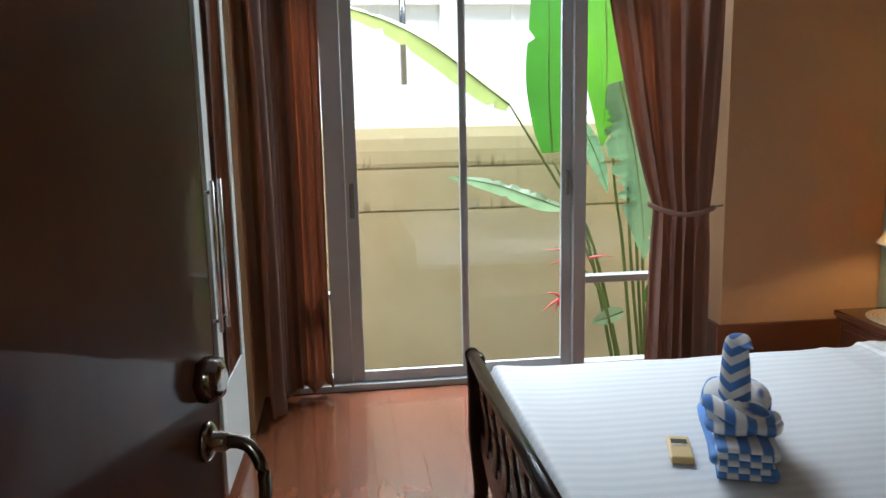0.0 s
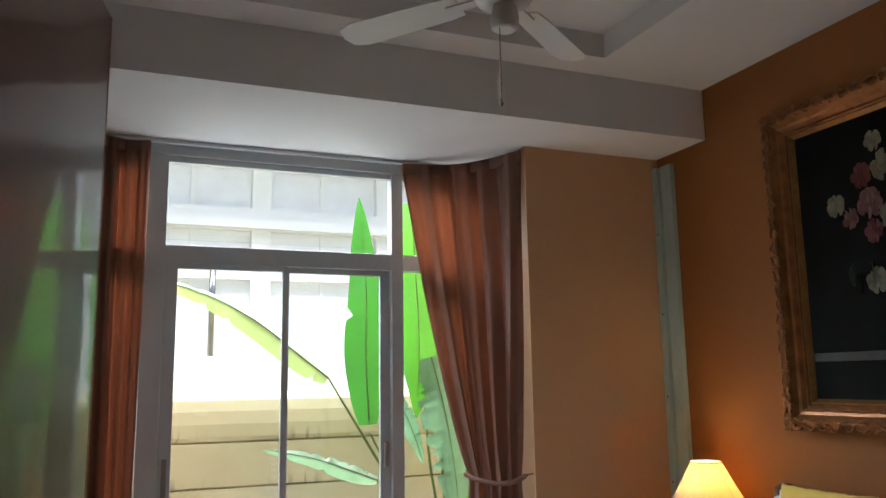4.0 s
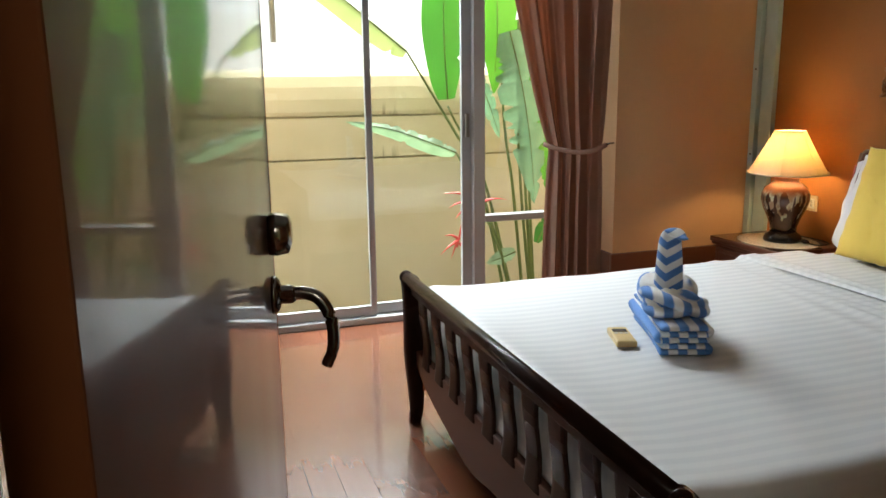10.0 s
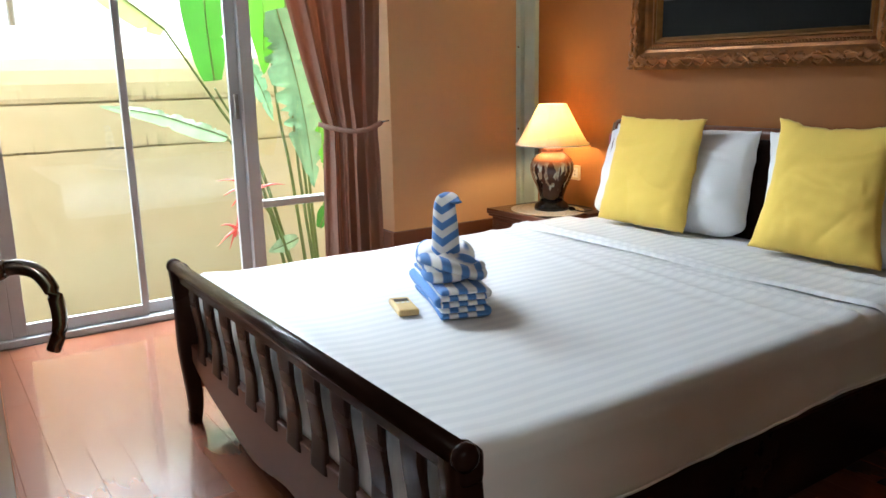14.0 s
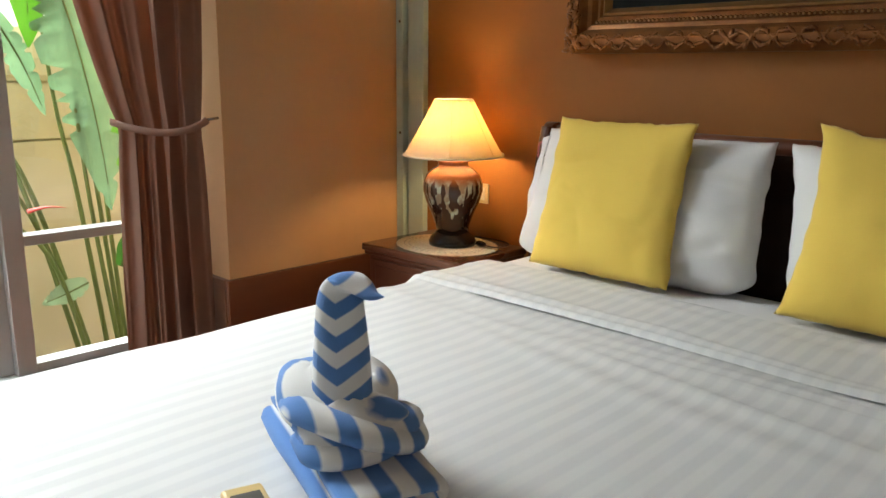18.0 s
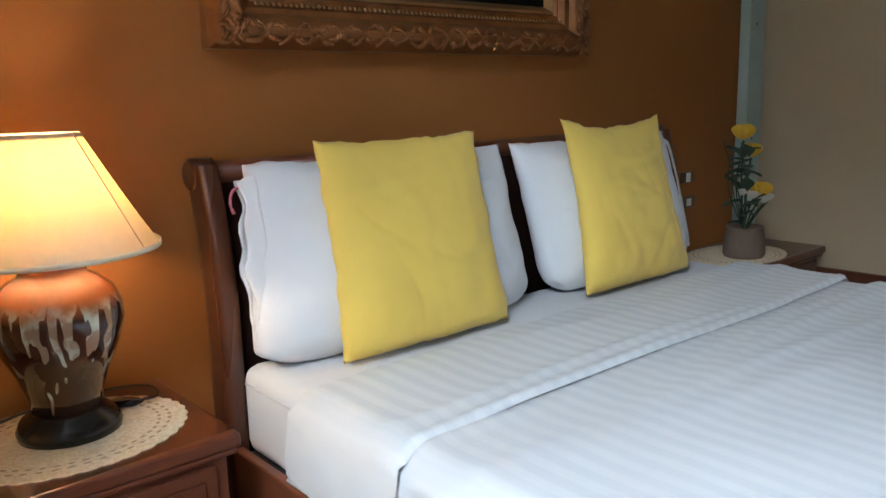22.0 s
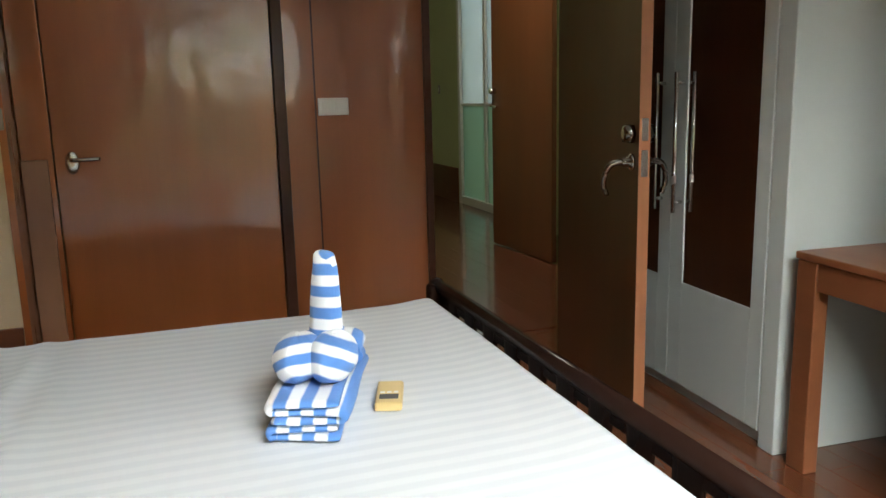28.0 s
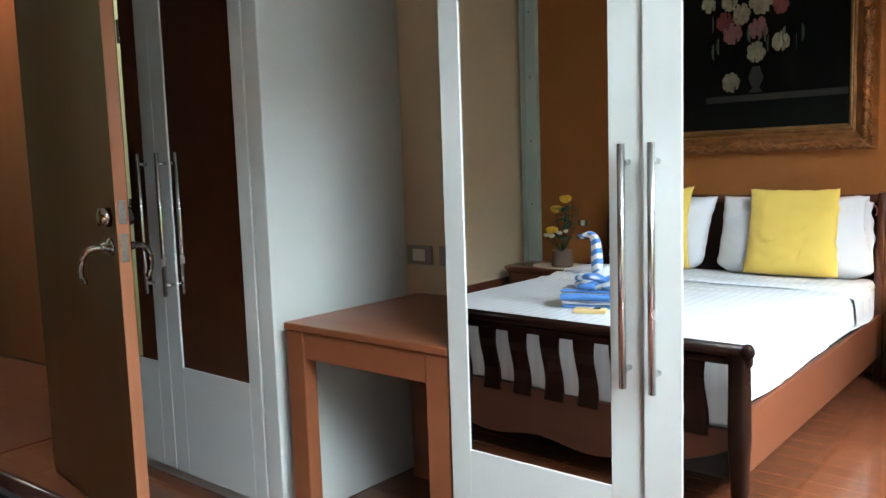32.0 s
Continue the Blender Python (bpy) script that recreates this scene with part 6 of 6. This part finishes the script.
part("ledge", box(-12, 9, 8.48, 8.6, 3.20, 3.30), "facade", nb)
part("eave", box(-12, 9, 7.9, 8.6, 4.3, 4.45), "facade", nb)
part("drain_pipe", tube([(-1.93, 8.50, 1.75), (-1.93, 8.50, 2.95)], 0.035, 10), "dull_metal", nb, "dark drain pipe")


def blade_leaf(mid, width, mat, parent, fold_=0.15, torn=0.0, seed=0, droop=0.0):
    """A long banana-like leaf along a midrib, folded a little, its edges waved or torn."""
    P = smooth_path(mid, 60)
    rr = random.Random(seed)
    tears = [(rr.uniform(0.1, 0.95), rr.choice((-1, 1)), rr.uniform(0.2, 0.7)) for _ in range(int(torn * 22))]
    def fn(u, v):
        i = round(v * 60)
        p = P[i]
        d = (P[min(i + 2, 60)] - P[max(i - 2, 0)]).normalized()
        side = d.cross(Vector((0, 1, 0))).normalized()
        nrm = side.cross(d)
        s = 2 * u - 1
        prof = math.sin(math.pi * min(1, 0.06 + 0.94 * v) ** 0.8) ** 0.75 if v < 1 else 0.0
        w = width / 2 * max(prof, 0.01)
        cut = 1.0
        for tv, ts, td in tears:
            if ts * s > 0 and abs(v - tv) < 0.022:
                cut = min(cut, 1 - td * (1 - abs(v - tv) / 0.022))
        wav = 0.05 * width * math.sin(v * 17 + seed) * abs(s)
        return p + side * s * w * cut + nrm * (abs(s) * w * fold_ + wav) + Vector((0, 0, -droop * abs(s) * w))
    ob = part("leaf", grid(10, 60, fn), mat, parent)
    part("midrib", tube([tuple(p) for p in P[:56:2]], 0.0055, 6, 0, 0.002), "stem", ob)
    return ob


hel = thing("heliconia", (-1.05, 4.15, -0.52), "tall heliconia clump with broad green leaves and red flowers", "plant")
PLY = 4.12


def P3(x, z, dy=0.0):
    return (x + 0.015, PLY + dy, z - 0.02)


blade_leaf([P3(-1.44, 1.22, 0.03), P3(-1.47, 1.6, 0.0), P3(-1.48, 2.1, -0.03), P3(-1.52, 2.60, 0.0)], 0.25, "leaf", hel, 0.25, 0.1, 1)
blade_leaf([P3(-1.13, 2.62, 0.12), P3(-1.12, 2.2, 0.08), P3(-1.12, 1.7, 0.02), P3(-1.15, 1.25, 0.0)], 0.33, "leaf_bright", hel, 0.12, 0.0, 2)
blade_leaf([P3(-1.06, 1.62, -0.03), P3(-0.99, 1.30, -0.06), P3(-0.93, 0.95, -0.06), P3(-0.88, 0.56, -0.03)], 0.30, "leaf_gloss", hel, 0.25, 0.9, 3)
blade_leaf([P3(-1.27, 1.40, 0.05), P3(-1.18, 1.2, 0.02), P3(-1.11, 0.98, 0.0)], 0.11, "leaf_gloss", hel, 0.2, 0.5, 4)
blade_leaf([P3(-0.95, 1.70, 0.1), P3(-0.86, 1.3, 0.12), P3(-0.76, 0.9, 0.12), P3(-0.72, 0.6, 0.1)], 0.18, "leaf_bright", hel, 0.2, 0.3, 5)
blade_leaf([P3(-1.70, 1.50, 0.0), P3(-1.86, 1.62, -0.02), P3(-2.15, 1.84, -0.03), P3(-2.45, 1.99, -0.02), P3(-2.80, 2.09, 0.0)], 0.13, "leaf_yellow", hel, 0.9, 0.3, 6, 0.5)
blade_leaf([P3(-1.40, 0.90, 0.0), P3(-1.55, 0.96, -0.01), P3(-1.80, 1.05, -0.02), P3(-2.08, 1.105, 0.0)], 0.10, "leaf_pale", hel, 0.6, 0.5, 7, 0.3)
blade_leaf([P3(-1.02, 0.26, -0.05), P3(-1.12, 0.23, -0.06), P3(-1.22, 0.20, -0.05)], 0.10, "leaf_pale", hel, 0.3, 0.2, 8)
blade_leaf([P3(-0.86, 0.30, -0.02), P3(-0.80, 0.42, -0.03), P3(-0.72, 0.48, 0.0)], 0.09, "leaf", hel, 0.3, 0.2, 9)
blade_leaf([P3(-0.80, 1.5, 0.25), P3(-0.70, 1.95, 0.25), P3(-0.62, 2.4, 0.2), P3(-0.60, 2.75, 0.2)], 0.28, "leaf", hel, 0.25, 0.1, 10)
for q in ([P3(-0.92, -0.50), P3(-1.2, 0.67), P3(-1.41, 1.03), P3(-1.70, 1.50)], [P3(-0.90, -0.50, 0.03), P3(-1.17, 0.47, 0.01), P3(-1.40, 0.90)],
          [P3(-0.96, -0.50, 0.05), P3(-1.22, 0.70, 0.05), P3(-1.44, 1.18, 0.03)], [P3(-0.88, -0.50, 0.05), P3(-0.98, 0.6, 0.08), P3(-1.05, 1.2, 0.1), P3(-1.10, 2.62, 0.12)],
          [P3(-0.85, -0.50, -0.03), P3(-0.97, 0.6, -0.02), P3(-1.02, 1.45, -0.03)], [P3(-0.80, -0.50, 0.1), P3(-0.90, 0.8, 0.1), P3(-0.95, 1.70, 0.1)],
          [P3(-0.75, -0.50, 0.2), P3(-0.80, 0.8, 0.25), P3(-0.80, 1.5, 0.25)], [P3(-0.97, -0.50, -0.06), P3(-1.15, 0.35, -0.05), P3(-1.38, 0.62, -0.02)]):
    part("stalk", tube(q, 0.013, 8, 16, 0.006), "stem", hel)
for (x0, z0, x1, z1), seed in (((-1.36, 0.64, -1.50, 0.66), 1), ((-1.37, 0.60, -1.47, 0.57), 2), ((-1.37, 0.55, -1.43, 0.50), 3), ((-1.42, 0.36, -1.53, 0.28), 4), ((-1.42, 0.38, -1.50, 0.40), 5), ((-1.40, 0.35, -1.38, 0.26), 6), ((-1.24, 0.60, -1.09, 0.60), 7), ((-1.41, 0.38, -1.46, 0.25), 8)):
    part("flower_bract", tube([P3(x0, z0, -0.06), P3((x0 + x1) / 2, (z0 + z1) / 2 + 0.012, -0.07), P3(x1, z1, -0.06)], 0.016, 8, 8, 0.002, flat=0.6), "petal_red", hel)
part("flower_axis", tube([P3(-1.36, 0.66, -0.05), P3(-1.38, 0.5, -0.06), P3(-1.42, 0.32, -0.06)], 0.006, 6, 8), "petal_red", hel)

# ---- floor planks (last) ----
plank_meshes = {}


def plank_mesh(w, l, mat):
    key = (round(w, 3), round(l, 2), mat)
    if key not in plank_meshes:
        g = 0.0004
        x0, x1, y0, y1 = g, w - g, g, l - g
        c = 0.0007
        v = [(x0, y0, -0.006), (x1, y0, -0.006), (x1, y1, -0.006), (x0, y1, -0.006), (x0, y0, -c), (x1, y0, -c), (x1, y1, -c), (x0, y1, -c),
             (x0 + c, y0 + c, 0), (x1 - c, y0 + c, 0), (x1 - c, y1 - c, 0), (x0 + c, y1 - c, 0)]
        f = [(8, 9, 10, 11)]
        for a, b_ in ((0, 4), (4, 8)):
            f += [(a + k, a + (k + 1) % 4, b_ + (k + 1) % 4, b_ + k) for k in range(4)]
        me = bpy.data.meshes.new("plank")
        me.from_pydata(v, [], f)
        me.materials.append(M[mat])
        plank_meshes[key] = me
    return plank_meshes[key]


def lay(parent, x0, x1, y0, y1, w, lengths, mat, seed):
    rr = random.Random(seed)
    x = x0
    while x < x1 - 0.01:
        wid = min(w, x1 - x)
        y = y0 - rr.uniform(0, 0.8)
        while y < y1:
            l = rr.choice(lengths)
            a, c = max(y, y0), min(y + l, y1)
            if c - a > 0.05:
                ob = new("plank", plank_mesh(wid, round(c - a, 2), mat))
                ob.parent = parent
                ob.location = (x, a, 0)
            y += l
        x += w


lay(floor_bed, -3.93, 0.0, -0.48, 3.80, 0.105, (0.6, 0.75, 0.9, 1.05), "plank", 3)
cor = bpy.data.objects["floor_corridor"]
lay(cor, -4.54, -2.30, -8.4, -0.50, 0.15, (0.9, 1.2, 1.5), "plank_dark", 4)
